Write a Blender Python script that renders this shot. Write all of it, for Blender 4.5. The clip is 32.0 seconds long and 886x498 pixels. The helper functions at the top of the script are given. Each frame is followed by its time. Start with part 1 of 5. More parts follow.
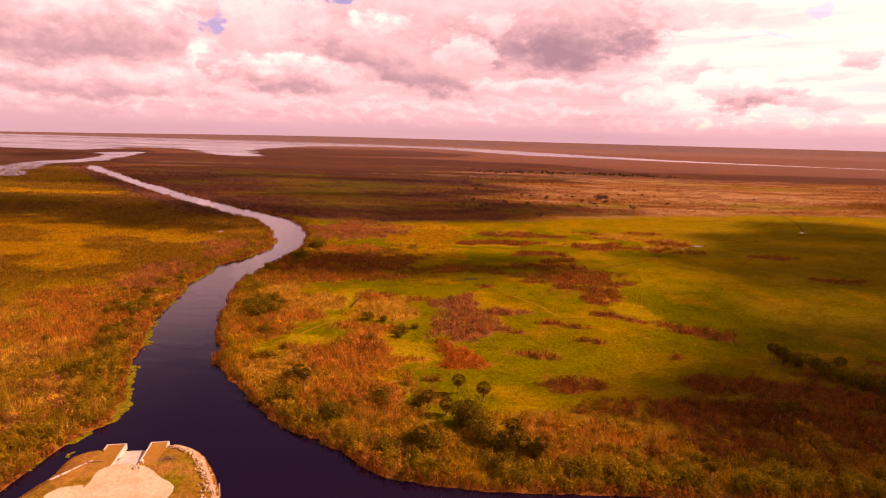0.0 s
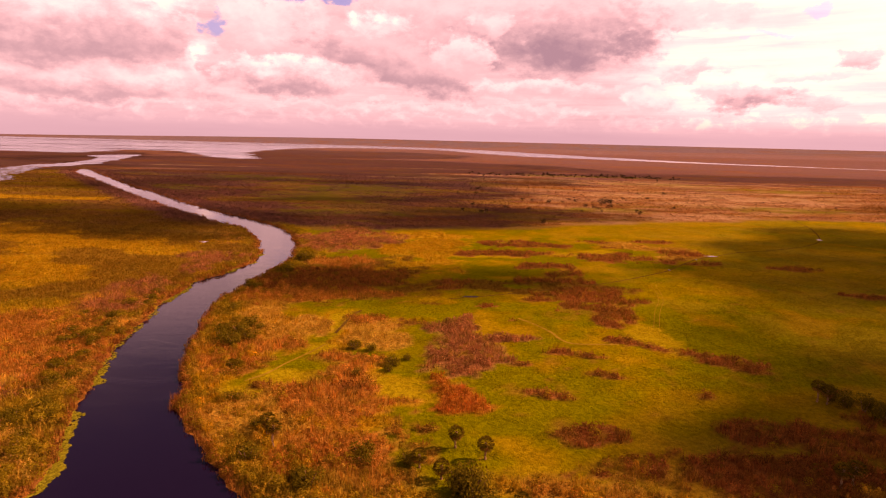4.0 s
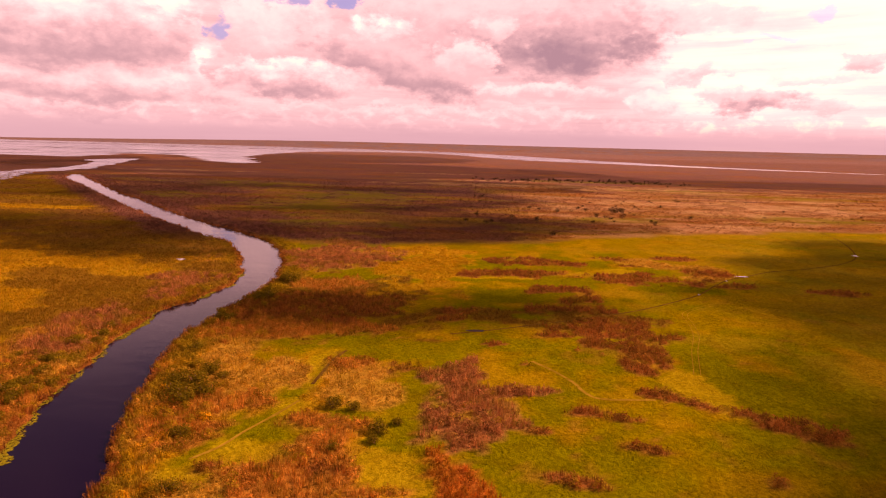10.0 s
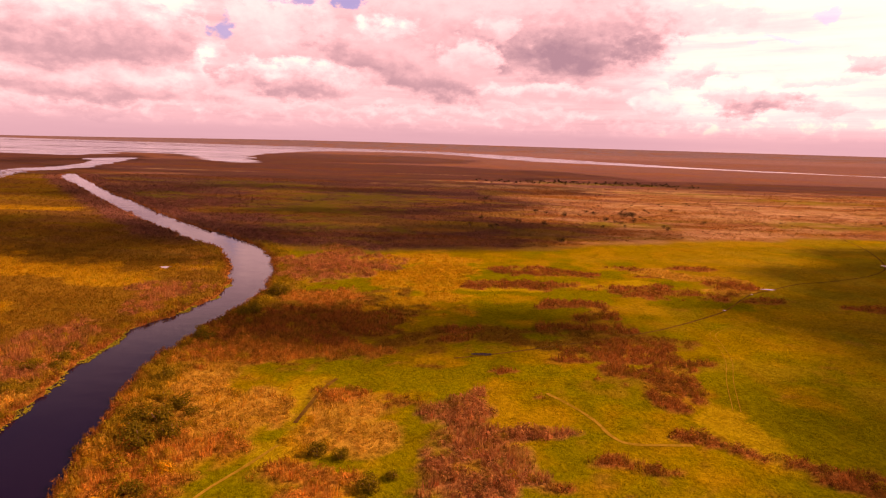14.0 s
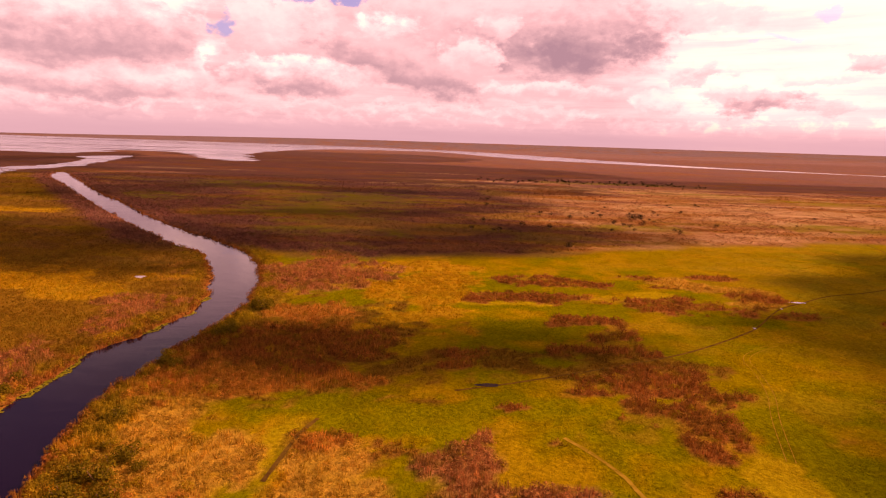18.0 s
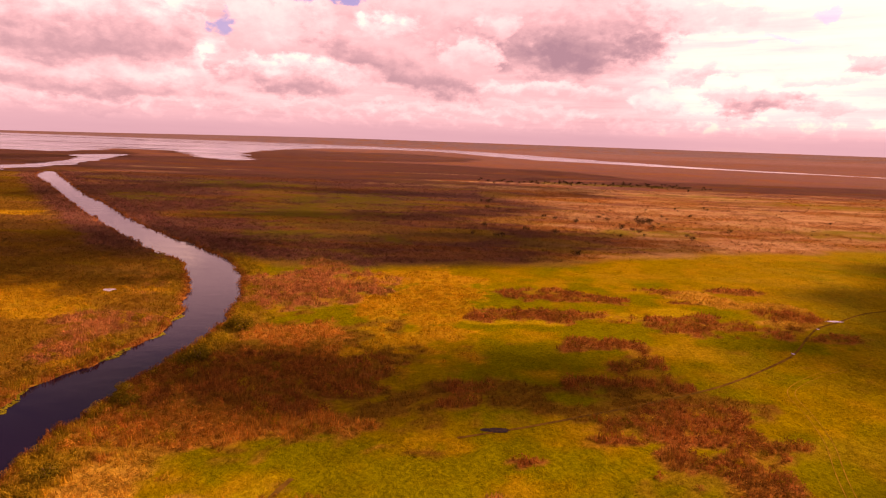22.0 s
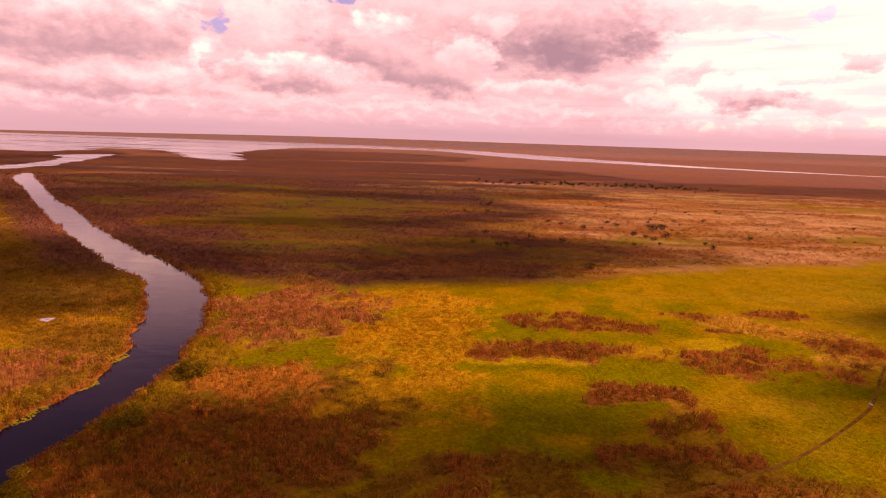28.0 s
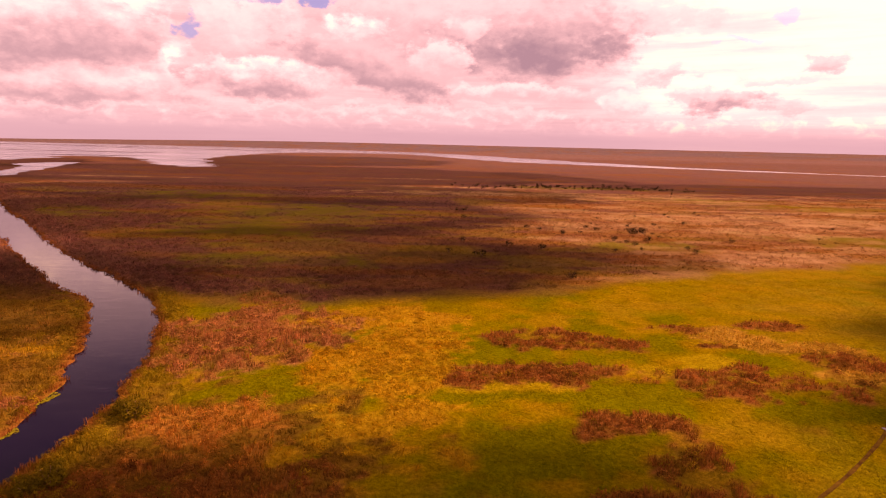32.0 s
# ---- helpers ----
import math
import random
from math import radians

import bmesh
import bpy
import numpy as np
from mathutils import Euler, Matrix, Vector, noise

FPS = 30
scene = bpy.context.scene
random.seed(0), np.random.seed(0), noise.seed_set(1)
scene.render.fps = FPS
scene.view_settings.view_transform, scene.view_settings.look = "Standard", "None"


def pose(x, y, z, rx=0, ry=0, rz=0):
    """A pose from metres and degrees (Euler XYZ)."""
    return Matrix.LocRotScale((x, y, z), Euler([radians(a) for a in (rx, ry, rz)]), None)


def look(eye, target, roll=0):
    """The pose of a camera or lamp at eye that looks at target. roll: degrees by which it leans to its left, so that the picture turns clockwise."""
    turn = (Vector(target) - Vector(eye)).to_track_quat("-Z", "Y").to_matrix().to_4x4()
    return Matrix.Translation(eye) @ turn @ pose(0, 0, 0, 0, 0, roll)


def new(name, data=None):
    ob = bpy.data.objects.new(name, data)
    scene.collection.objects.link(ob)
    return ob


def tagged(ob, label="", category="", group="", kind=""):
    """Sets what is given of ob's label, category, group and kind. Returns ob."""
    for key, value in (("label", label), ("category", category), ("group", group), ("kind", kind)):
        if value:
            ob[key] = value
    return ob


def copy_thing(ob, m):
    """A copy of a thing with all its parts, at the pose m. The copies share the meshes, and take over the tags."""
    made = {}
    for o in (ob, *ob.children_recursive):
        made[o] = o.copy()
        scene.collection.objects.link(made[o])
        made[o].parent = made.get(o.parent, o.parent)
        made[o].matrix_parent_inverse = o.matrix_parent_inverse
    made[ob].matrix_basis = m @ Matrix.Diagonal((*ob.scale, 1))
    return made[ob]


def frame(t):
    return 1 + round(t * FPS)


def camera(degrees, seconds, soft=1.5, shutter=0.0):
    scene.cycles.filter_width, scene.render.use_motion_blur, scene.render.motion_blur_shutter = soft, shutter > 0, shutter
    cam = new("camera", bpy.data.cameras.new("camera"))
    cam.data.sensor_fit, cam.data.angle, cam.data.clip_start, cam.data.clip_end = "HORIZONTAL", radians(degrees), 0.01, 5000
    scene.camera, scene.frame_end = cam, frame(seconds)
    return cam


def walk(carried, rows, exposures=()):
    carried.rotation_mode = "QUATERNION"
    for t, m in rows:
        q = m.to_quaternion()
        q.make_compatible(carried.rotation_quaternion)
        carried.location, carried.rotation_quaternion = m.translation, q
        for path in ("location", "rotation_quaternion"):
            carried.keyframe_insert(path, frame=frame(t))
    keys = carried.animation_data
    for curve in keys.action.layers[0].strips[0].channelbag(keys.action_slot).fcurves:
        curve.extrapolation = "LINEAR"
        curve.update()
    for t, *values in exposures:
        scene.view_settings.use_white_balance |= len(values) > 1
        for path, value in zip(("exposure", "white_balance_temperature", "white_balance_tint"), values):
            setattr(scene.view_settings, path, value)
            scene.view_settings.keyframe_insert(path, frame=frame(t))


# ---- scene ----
cam = camera(73.53, 32.0, soft=1.2)
PATH = [
    (0, pose(-0.00, 0.00, 60.00, 79.331, -1.561, 0.294)),
    (1, pose(0.32, 5.56, 60.30, 79.255, -1.550, 0.324)),
    (2, pose(0.59, 11.14, 60.63, 79.234, -1.510, 0.332)),
    (3, pose(0.86, 16.75, 61.04, 79.332, -1.422, 0.336)),
    (3.5, pose(0.97, 19.55, 61.26, 79.372, -1.394, 0.281)),
    (5.5, pose(1.26, 30.58, 62.34, 79.593, -1.342, 0.188)),
    (6, pose(1.34, 33.31, 62.53, 79.636, -1.341, 0.182)),
    (7, pose(1.52, 38.76, 62.87, 79.675, -1.324, 0.226)),
    (8, pose(1.72, 44.30, 63.14, 79.695, -1.333, 0.426)),
    (9, pose(1.84, 49.81, 63.35, 79.704, -1.362, 0.490)),
    (10, pose(1.84, 55.21, 63.50, 79.715, -1.422, 0.569)),
    (11, pose(1.75, 60.53, 63.61, 79.730, -1.485, 0.627)),
    (12, pose(1.59, 65.82, 63.70, 79.757, -1.552, 0.699)),
    (13, pose(1.44, 71.16, 63.78, 79.719, -1.628, 0.815)),
    (14, pose(1.31, 76.59, 63.86, 79.718, -1.693, 0.856)),
    (14.5, pose(1.25, 79.38, 63.90, 79.708, -1.731, 0.849)),
    (16.5, pose(1.19, 91.33, 64.07, 79.615, -1.782, 0.849)),
    (17, pose(1.20, 94.35, 64.11, 79.582, -1.757, 0.843)),
    (18, pose(1.19, 100.43, 64.16, 79.542, -1.780, 0.911)),
    (19, pose(1.15, 106.54, 64.23, 79.521, -1.854, 0.955)),
    (20, pose(0.99, 112.63, 64.31, 79.542, -1.925, 0.914)),
    (21, pose(0.70, 118.70, 64.41, 79.532, -1.951, 0.865)),
    (22, pose(0.33, 124.77, 64.55, 79.486, -2.006, 0.835)),
    (23, pose(-0.03, 130.87, 64.71, 79.434, -2.149, 0.849)),
    (24, pose(-0.29, 137.03, 64.88, 79.459, -2.271, 0.811)),
    (25, pose(-0.50, 143.22, 65.04, 79.482, -2.235, 0.688)),
    (25.5, pose(-0.61, 146.32, 65.12, 79.481, -2.195, 0.653)),
    (27.5, pose(-0.90, 158.56, 65.45, 79.405, -1.979, 0.513)),
    (28, pose(-0.81, 161.43, 65.54, 79.379, -1.918, 0.485)),
    (29, pose(-0.48, 166.94, 65.73, 79.444, -1.755, 0.462)),
    (30, pose(-0.10, 171.68, 65.88, 79.566, -1.582, 0.412)),
    (30.5, pose(0.06, 173.67, 65.93, 79.683, -1.485, -0.723)),
    (31, pose(0.21, 175.52, 65.96, 79.739, -1.421, -1.151)),
    (31.5, pose(0.36, 177.25, 65.99, 79.742, -1.373, -1.410)),
    (32, pose(0.53, 178.94, 66.00, 79.755, -1.324, -1.857)),
]
walk(cam, PATH, exposures=[(0, 0.0, 9300, 86), (32, 0.0, 9300, 86)])

from mathutils.geometry import delaunay_2d_cdt

# ---- sun and sky ----
SUN_AZ, SUN_EL = radians(78), radians(38)          # azimuth to the right of +y
TO_SUN = Vector((math.sin(SUN_AZ) * math.cos(SUN_EL), math.cos(SUN_AZ) * math.cos(SUN_EL), math.sin(SUN_EL)))
sun = new("sun", bpy.data.lights.new("sun", "SUN"))
sun.data.energy, sun.data.angle, sun.data.color = 5.0, radians(0.6), (1.0, 0.92, 0.80)
sun.matrix_world = look(TO_SUN * 3000, (0, 0, 0))


class Nodes:
    """Short hand for a node tree."""

    def __init__(self, tree):
        self.tree = tree
        tree.nodes.clear()

    def add(self, kind, **sets):
        n = self.tree.nodes.new(kind)
        for key, value in sets.items():
            if key == "op":
                n.operation = value
            elif key == "blend":
                n.data_type, n.blend_type = "RGBA", value
            elif key == "dims":
                n.noise_dimensions = value
            else:
                self.put(n.inputs[key.replace("_", " ")], value)
        return n

    def put(self, socket, value):
        if isinstance(value, bpy.types.NodeSocket):
            self.tree.links.new(value, socket)
        else:
            socket.default_value = value

    def math(self, op, a, b=0.0, c=0.0):
        n = self.tree.nodes.new("ShaderNodeMath")
        n.operation = op
        for s, v in zip(n.inputs, (a, b, c)):
            self.put(s, v)
        return n.outputs[0]

    def smooth(self, v, lo, hi, to_lo=0.0, to_hi=1.0):
        n = self.tree.nodes.new("ShaderNodeMapRange")
        n.interpolation_type = "SMOOTHSTEP"
        for s, x in zip(n.inputs, (v, lo, hi, to_lo, to_hi)):
            self.put(s, x)
        return n.outputs[0]

    def mix(self, f, a, b, blend="MIX"):
        n = self.tree.nodes.new("ShaderNodeMix")
        n.data_type, n.blend_type = "RGBA", blend
        self.put(n.inputs[0], f)
        self.put(n.inputs[6], a)
        self.put(n.inputs[7], b)
        return n.outputs[2]

    def noise(self, vec, scale, detail=4.0, rough=0.55, distort=0.0):
        n = self.tree.nodes.new("ShaderNodeTexNoise")
        for key, v in (("Vector", vec), ("Scale", scale), ("Detail", detail), ("Roughness", rough), ("Distortion", distort)):
            self.put(n.inputs[key], v)
        return n.outputs["Fac"]

    def combine(self, x, y, z=0.0):
        n = self.tree.nodes.new("ShaderNodeCombineXYZ")
        for s, v in zip(n.inputs, (x, y, z)):
            self.put(s, v)
        return n.outputs[0]


def rgb(r, g, b):
    return (r, g, b, 1.0)


def make_world():
    world = bpy.data.worlds.new("sky")
    world.use_nodes = True
    scene.world = world
    k = Nodes(world.node_tree)
    sky = k.add("ShaderNodeTexSky")
    sky.sky_type, sky.sun_disc = "NISHITA", False
    sky.sun_elevation, sky.sun_rotation = SUN_EL, SUN_AZ
    clear = k.mix(1.0, sky.outputs[0], rgb(0.085, 0.085, 0.085), "MULTIPLY")
    way = k.add("ShaderNodeTexCoord").outputs["Generated"]
    sep = k.add("ShaderNodeSeparateXYZ", Vector=way)
    x, y, z = sep.outputs
    az = k.math("MULTIPLY", k.math("ARCTAN2", x, y), 57.29578)
    el = k.math("MULTIPLY", k.math("ARCSINE", z), 57.29578)
    up = k.math("MAXIMUM", z, 0.0)
    flat = k.math("ADD", up, 0.055)
    deck = k.combine(k.math("DIVIDE", x, flat), k.math("DIVIDE", y, flat))
    ang = k.combine(k.math("MULTIPLY", az, 0.1), k.math("MULTIPLY", el, 0.16))
    n1 = k.noise(deck, 0.62, 6, 0.58, 0.4)
    n2 = k.noise(ang, 2.6, 6, 0.56, 0.0)
    n3 = k.noise(ang, 6.0, 6, 0.6, 0.0)
    wob = k.math("MULTIPLY", k.math("SUBTRACT", n3, 0.5), 0.16)

    def heap(side, lift, scale):
        """Rounded heads of cloud, seen a little to the side and above."""
        n = k.tree.nodes.new("ShaderNodeTexVoronoi")
        n.feature, n.normalize = "SMOOTH_F1", True
        p = k.combine(k.math("ADD", k.math("MULTIPLY", k.math("ADD", az, side), 0.1), wob), k.math("ADD", k.math("MULTIPLY", k.math("ADD", el, lift), 0.15), wob))
        for key, v in (("Vector", p), ("Scale", scale), ("Detail", 4.0), ("Roughness", 0.55), ("Lacunarity", 2.2), ("Smoothness", 0.25)):
            k.put(n.inputs[key], v)
        return k.math("SUBTRACT", 1.0, n.outputs["Distance"])

    here = heap(0.0, 0.0, 2.7)
    relief = k.math("MULTIPLY", k.math("SUBTRACT", here, heap(0.35, 0.45, 2.7)), 1.5)
    edge = k.math("ADD", k.math("MULTIPLY", k.math("SUBTRACT", here, 0.72), 2.0), k.math("MULTIPLY", k.math("SUBTRACT", n3, 0.5), 2.6))

    def drift(scale, detail, rough):
        """Two noises that push the outlines about."""
        n = k.tree.nodes.new("ShaderNodeTexNoise")
        for key, v in (("Vector", ang), ("Scale", scale), ("Detail", detail), ("Roughness", rough)):
            k.put(n.inputs[key], v)
        parts = k.add("ShaderNodeSeparateXYZ", Vector=n.outputs["Color"]).outputs
        return k.math("SUBTRACT", parts[0], 0.5), k.math("SUBTRACT", parts[1], 0.5)

    (bx, by), (fx, fy) = drift(1.5, 2.0, 0.5), drift(5.0, 6.0, 0.62)
    wa = k.math("ADD", az, k.math("ADD", k.math("MULTIPLY", bx, 9.0), k.math("MULTIPLY", fx, 5.0)))
    we = k.math("ADD", el, k.math("ADD", k.math("MULTIPLY", by, 2.2), k.math("MULTIPLY", fy, 2.8)))
    shade = k.math("ADD", relief, k.math("MULTIPLY", k.math("SUBTRACT", n2, 0.5), 1.3))
    ridge = k.noise(k.combine(k.math("MULTIPLY", az, 0.06), k.math("MULTIPLY", el, 0.75)), 1.0, 6, 0.6, 0.2)
    field = k.math("ADD", k.smooth(az, 12.0, 23.0, 0.57, 0.97), k.math("MULTIPLY", k.math("SUBTRACT", ridge, 0.5), 0.9))
    field = k.math("ADD", field, k.math("MULTIPLY", relief, 0.12))
    field = k.math("SUBTRACT", field, k.math("MULTIPLY", k.smooth(el, 5.5, 2.0), k.smooth(az, 8.0, 24.0, 0.0, 0.2)))

    def place(a, e, ra, re, tilt, ragged):
        da = k.math("DIVIDE", k.math("SUBTRACT", wa, a), ra)
        de = k.math("DIVIDE", k.math("ADD", k.math("SUBTRACT", we, e), k.math("MULTIPLY", k.math("SUBTRACT", az, a), tilt)), re)
        q = k.math("ADD", k.math("MULTIPLY", da, da), k.math("MULTIPLY", de, de))
        wild = k.math("MULTIPLY", edge, k.smooth(de, -0.9, 0.1, 0.25 * ragged, ragged))
        return de, k.math("ADD", k.math("SUBTRACT", 1.0, q), wild)

    def cloud(a, e, ra, re, top, base, soft=0.5, tilt=0.0):
        """A heaped cloud: crisp lit head, greyer towards its flat base."""
        nonlocal field
        de, f = place(a, e, ra, re, tilt, 0.9)
        value = k.smooth(k.math("ADD", de, k.math("MULTIPLY", shade, 0.9)), -0.75, 0.75, base, top)
        alpha = k.smooth(f, -0.1, soft)
        field = k.math("ADD", k.math("MULTIPLY", field, k.math("SUBTRACT", 1.0, alpha)), k.math("MULTIPLY", value, alpha))

    # azimuth, elevation, half width, half height (degrees), lit head, base, softness, tilt; far ones first
    for row in ((-32.0, 2.1, 11.0, 0.7, 0.72, 0.46, 0.6), (-2.0, 2.7, 24.0, 0.6, 0.70, 0.50, 0.9), (6.0, 4.5, 14.0, 1.0, 0.82, 0.48, 0.8), (-30.0, 4.1, 11.5, 2.0, 0.86, 0.26, 0.7),
                (18.5, 3.5, 2.8, 1.0, 0.88, 0.54, 0.9), (24.2, 4.5, 3.0, 0.7, 0.86, 0.62, 0.9), (26.8, 3.6, 4.0, 1.05, 0.68, 0.22, 0.9), (32.2, 3.4, 2.6, 0.7, 0.80, 0.54, 0.9), (20.8, 6.0, 4.2, 0.9, 0.86, 0.54, 0.9),
                (33.6, 6.7, 3.2, 1.0, 0.74, 0.44, 1.0), (30.0, 5.6, 5.0, 0.7, 0.90, 0.74, 1.0), (-16.0, 9.0, 8.0, 5.2, 0.86, 0.42, 0.7), (-32.0, 8.8, 11.5, 4.6, 0.96, 0.22, 0.7)):
        cloud(*row)
    for row in ((-21.6, 6.7, 2.2, 2.0, 1.02, 0.86, 1.3), (-17.6, 6.3, 1.5, 1.1, 1.02, 0.84, 1.2), (-19.4, 6.1, 2.4, 1.3, 0.62, 0.30, 0.8), (-14.3, 5.1, 7.0, 1.9, 0.90, 0.22, 0.7),
                (3.5, 10.4, 18.0, 4.8, 0.72, 0.36, 0.7), (-5.0, 6.7, 9.5, 2.5, 0.56, 0.18, 0.7, 0.25), (-5.8, 10.2, 3.0, 1.3, 1.02, 0.86, 1.2), (19.0, 11.0, 7.0, 2.6, 0.84, 0.62, 1.0),
                (10.4, 9.3, 10.0, 4.0, 0.46, -0.04, 1.0), (1.2, 7.4, 3.2, 2.0, 0.82, 0.46, 0.8), (3.8, 10.1, 1.9, 1.5, 0.78, 0.52, 0.9)):
        cloud(*row)
    # a row of small bright heads low in the sky
    n4 = k.noise(k.combine(k.math("MULTIPLY", az, 0.55), k.math("MULTIPLY", el, 0.9)), 1.0, 5, 0.6, 0.3)
    low = k.math("MULTIPLY", k.smooth(el, 0.6, 1.2), k.smooth(el, 3.2, 2.0))
    field = k.math("ADD", field, k.math("MULTIPLY", low, k.math("MULTIPLY", k.math("MAXIMUM", k.math("SUBTRACT", n4, 0.48), 0.0), 1.3)))
    ramp = k.tree.nodes.new("ShaderNodeValToRGB")
    stops = ramp.color_ramp.elements
    stops[0].position, stops[0].color = 0.05, rgb(0.33, 0.315, 0.365)
    stops[1].position, stops[1].color = 1.0, rgb(1.42, 1.40, 1.06)
    for at, c in ((0.22, rgb(0.43, 0.41, 0.44)), (0.45, rgb(0.66, 0.62, 0.62)), (0.68, rgb(0.88, 0.84, 0.81)), (0.84, rgb(1.08, 1.03, 0.95))):
        e = stops.new(at)
        e.color = c
    k.put(ramp.inputs[0], field)
    light = ramp.outputs[0]
    # clear gaps
    blue = k.mix(1.0, clear, rgb(1.1, 1.4, 1.9), "MULTIPLY")
    for a, e, ra, re, deep in ((-20.8, 9.3, 1.5, 1.3, 0.85), (-14.8, 12.2, 2.6, 0.8, 0.85), (-9.4, 12.1, 1.8, 0.8, 0.9), (30.7, 10.7, 2.4, 0.5, 0.45), (26.9, 9.1, 2.2, 0.4, 0.4)):
        f = place(a, e, ra, re, 0.0, 0.6)[1]
        light = k.mix(k.smooth(f, 0.0, 0.8, 0.0, deep), light, blue)
    # the deck overhead: thick and greyer, with clear gaps
    over = k.mix(k.smooth(n1, 0.46, 0.62), k.mix(1.0, clear, rgb(0.8, 0.8, 0.8), "MULTIPLY"), rgb(0.27, 0.26, 0.28))
    light = k.mix(k.smooth(el, 13.0, 22.0), light, over)
    # hazy air close to the horizon
    light = k.mix(k.smooth(el, 3.0, 0.2, 0.0, 0.9), light, rgb(0.49, 0.465, 0.515))
    bg = k.add("ShaderNodeBackground", Color=light, Strength=1.0)
    k.tree.links.new(bg.outputs[0], k.add("ShaderNodeOutputWorld").inputs[0])


make_world()


# ---- materials ----
def material(name):
    m = bpy.data.materials.new(name)
    m.use_nodes = True
    return m, Nodes(m.node_tree)


def finish(k, shader):
    k.tree.links.new(shader.outputs[0], k.add("ShaderNodeOutputMaterial").inputs[0])


def bump(k, height, strength, distance):
    return k.add("ShaderNodeBump", Strength=strength, Distance=distance, Height=height).outputs[0]


def ground_material():
    m, k = material("marsh_ground")
    tone = k.add("ShaderNodeVertexColor")
    tone.layer_name = "tone"
    pos = k.add("ShaderNodeNewGeometry").outputs["Position"]
    fine = k.noise(pos, 0.9, 6, 0.7)
    mid = k.noise(pos, 0.16, 5, 0.65, 0.6)
    wide = k.noise(pos, 0.022, 5, 0.6, 0.4)
    c = k.mix(k.smooth(fine, 0.32, 0.68), k.mix(1.0, tone.outputs[0], rgb(0.74, 0.70, 0.66), "MULTIPLY"), k.mix(1.0, tone.outputs[0], rgb(1.22, 1.20, 1.12), "MULTIPLY"))
    c = k.mix(k.smooth(mid, 0.45, 0.72, 0.0, 0.5), c, k.mix(1.0, c, rgb(0.72, 0.58, 0.55), "MULTIPLY"))
    c = k.mix(k.smooth(wide, 0.45, 0.65, 0.0, 0.35), c, k.mix(1.0, c, rgb(0.85, 1.08, 0.8), "MULTIPLY"))
    h = k.math("ADD", fine, k.math("MULTIPLY", mid, 2.0))
    s = k.add("ShaderNodeBsdfDiffuse", Color=c, Normal=bump(k, h, 0.8, 0.7))
    finish(k, s)
    return m


def leaf_material(name, through_light=0.3):
    m, k = material(name)
    tone = k.add("ShaderNodeVertexColor")
    tone.layer_name = "tone"
    pos = k.add("ShaderNodeNewGeometry").outputs["Position"]
    grain = k.noise(pos, 2.2, 3, 0.6)
    c = k.mix(k.smooth(grain, 0.3, 0.7), k.mix(1.0, tone.outputs[0], rgb(0.7, 0.66, 0.6), "MULTIPLY"), k.mix(1.0, tone.outputs[0], rgb(1.3, 1.27, 1.15), "MULTIPLY"))
    a = k.add("ShaderNodeBsdfDiffuse", Color=c)
    b = k.add("ShaderNodeBsdfTranslucent", Color=c)
    mixed = k.add("ShaderNodeMixShader", Fac=through_light)
    k.tree.links.new(a.outputs[0], mixed.inputs[1])
    k.tree.links.new(b.outputs[0], mixed.inputs[2])
    finish(k, mixed)
    return m


def plain_material(name, low, high, scale, rough=0.85, relief=0.3, metal=0.0, gloss=0.3):
    m, k = material(name)
    pos = k.add("ShaderNodeNewGeometry").outputs["Position"]
    a = k.noise(pos, scale, 6, 0.65)
    b = k.noise(pos, scale * 0.13, 4, 0.6)
    v = k.math("ADD", k.math("MULTIPLY", a, 0.6), k.math("MULTIPLY", b, 0.4))
    c = k.mix(k.smooth(v, 0.35, 0.65), rgb(*low), rgb(*high))
    s = k.add("ShaderNodeBsdfPrincipled", Base_Color=c, Roughness=rough, Metallic=metal, Normal=bump(k, a, relief, 0.1))
    s.inputs["Specular IOR Level"].default_value = gloss
    finish(k, s)
    return m


def water_material():
    m, k = material("dark_water")
    pos = k.add("ShaderNodeNewGeometry").outputs["Position"]
    sep = k.add("ShaderNodeSeparateXYZ", Vector=pos)
    streak = k.combine(k.math("MULTIPLY", sep.outputs[0], 0.035), k.math("MULTIPLY", sep.outputs[1], 0.16))
    calm = k.noise(streak, 1.0, 4, 0.6, 0.5)
    rip = k.noise(pos, 1.6, 3, 0.6)
    breeze = k.smooth(k.noise(k.combine(k.math("MULTIPLY", sep.outputs[0], 0.05), k.math("MULTIPLY", sep.outputs[1], 0.11)), 1.0, 5, 0.62, 0.8), 0.42, 0.62, 0.25, 1.0)
    n = bump(k, k.math("MULTIPLY", rip, breeze), 0.30, 0.08)
    s = k.add("ShaderNodeBsdfPrincipled", Base_Color=rgb(0.010, 0.003, 0.013), Roughness=k.smooth(calm, 0.4, 0.65, 0.02, 0.10), IOR=1.33, Normal=n)
    s.inputs["Specular IOR Level"].default_value = 0.42
    finish(k, s)
    return m


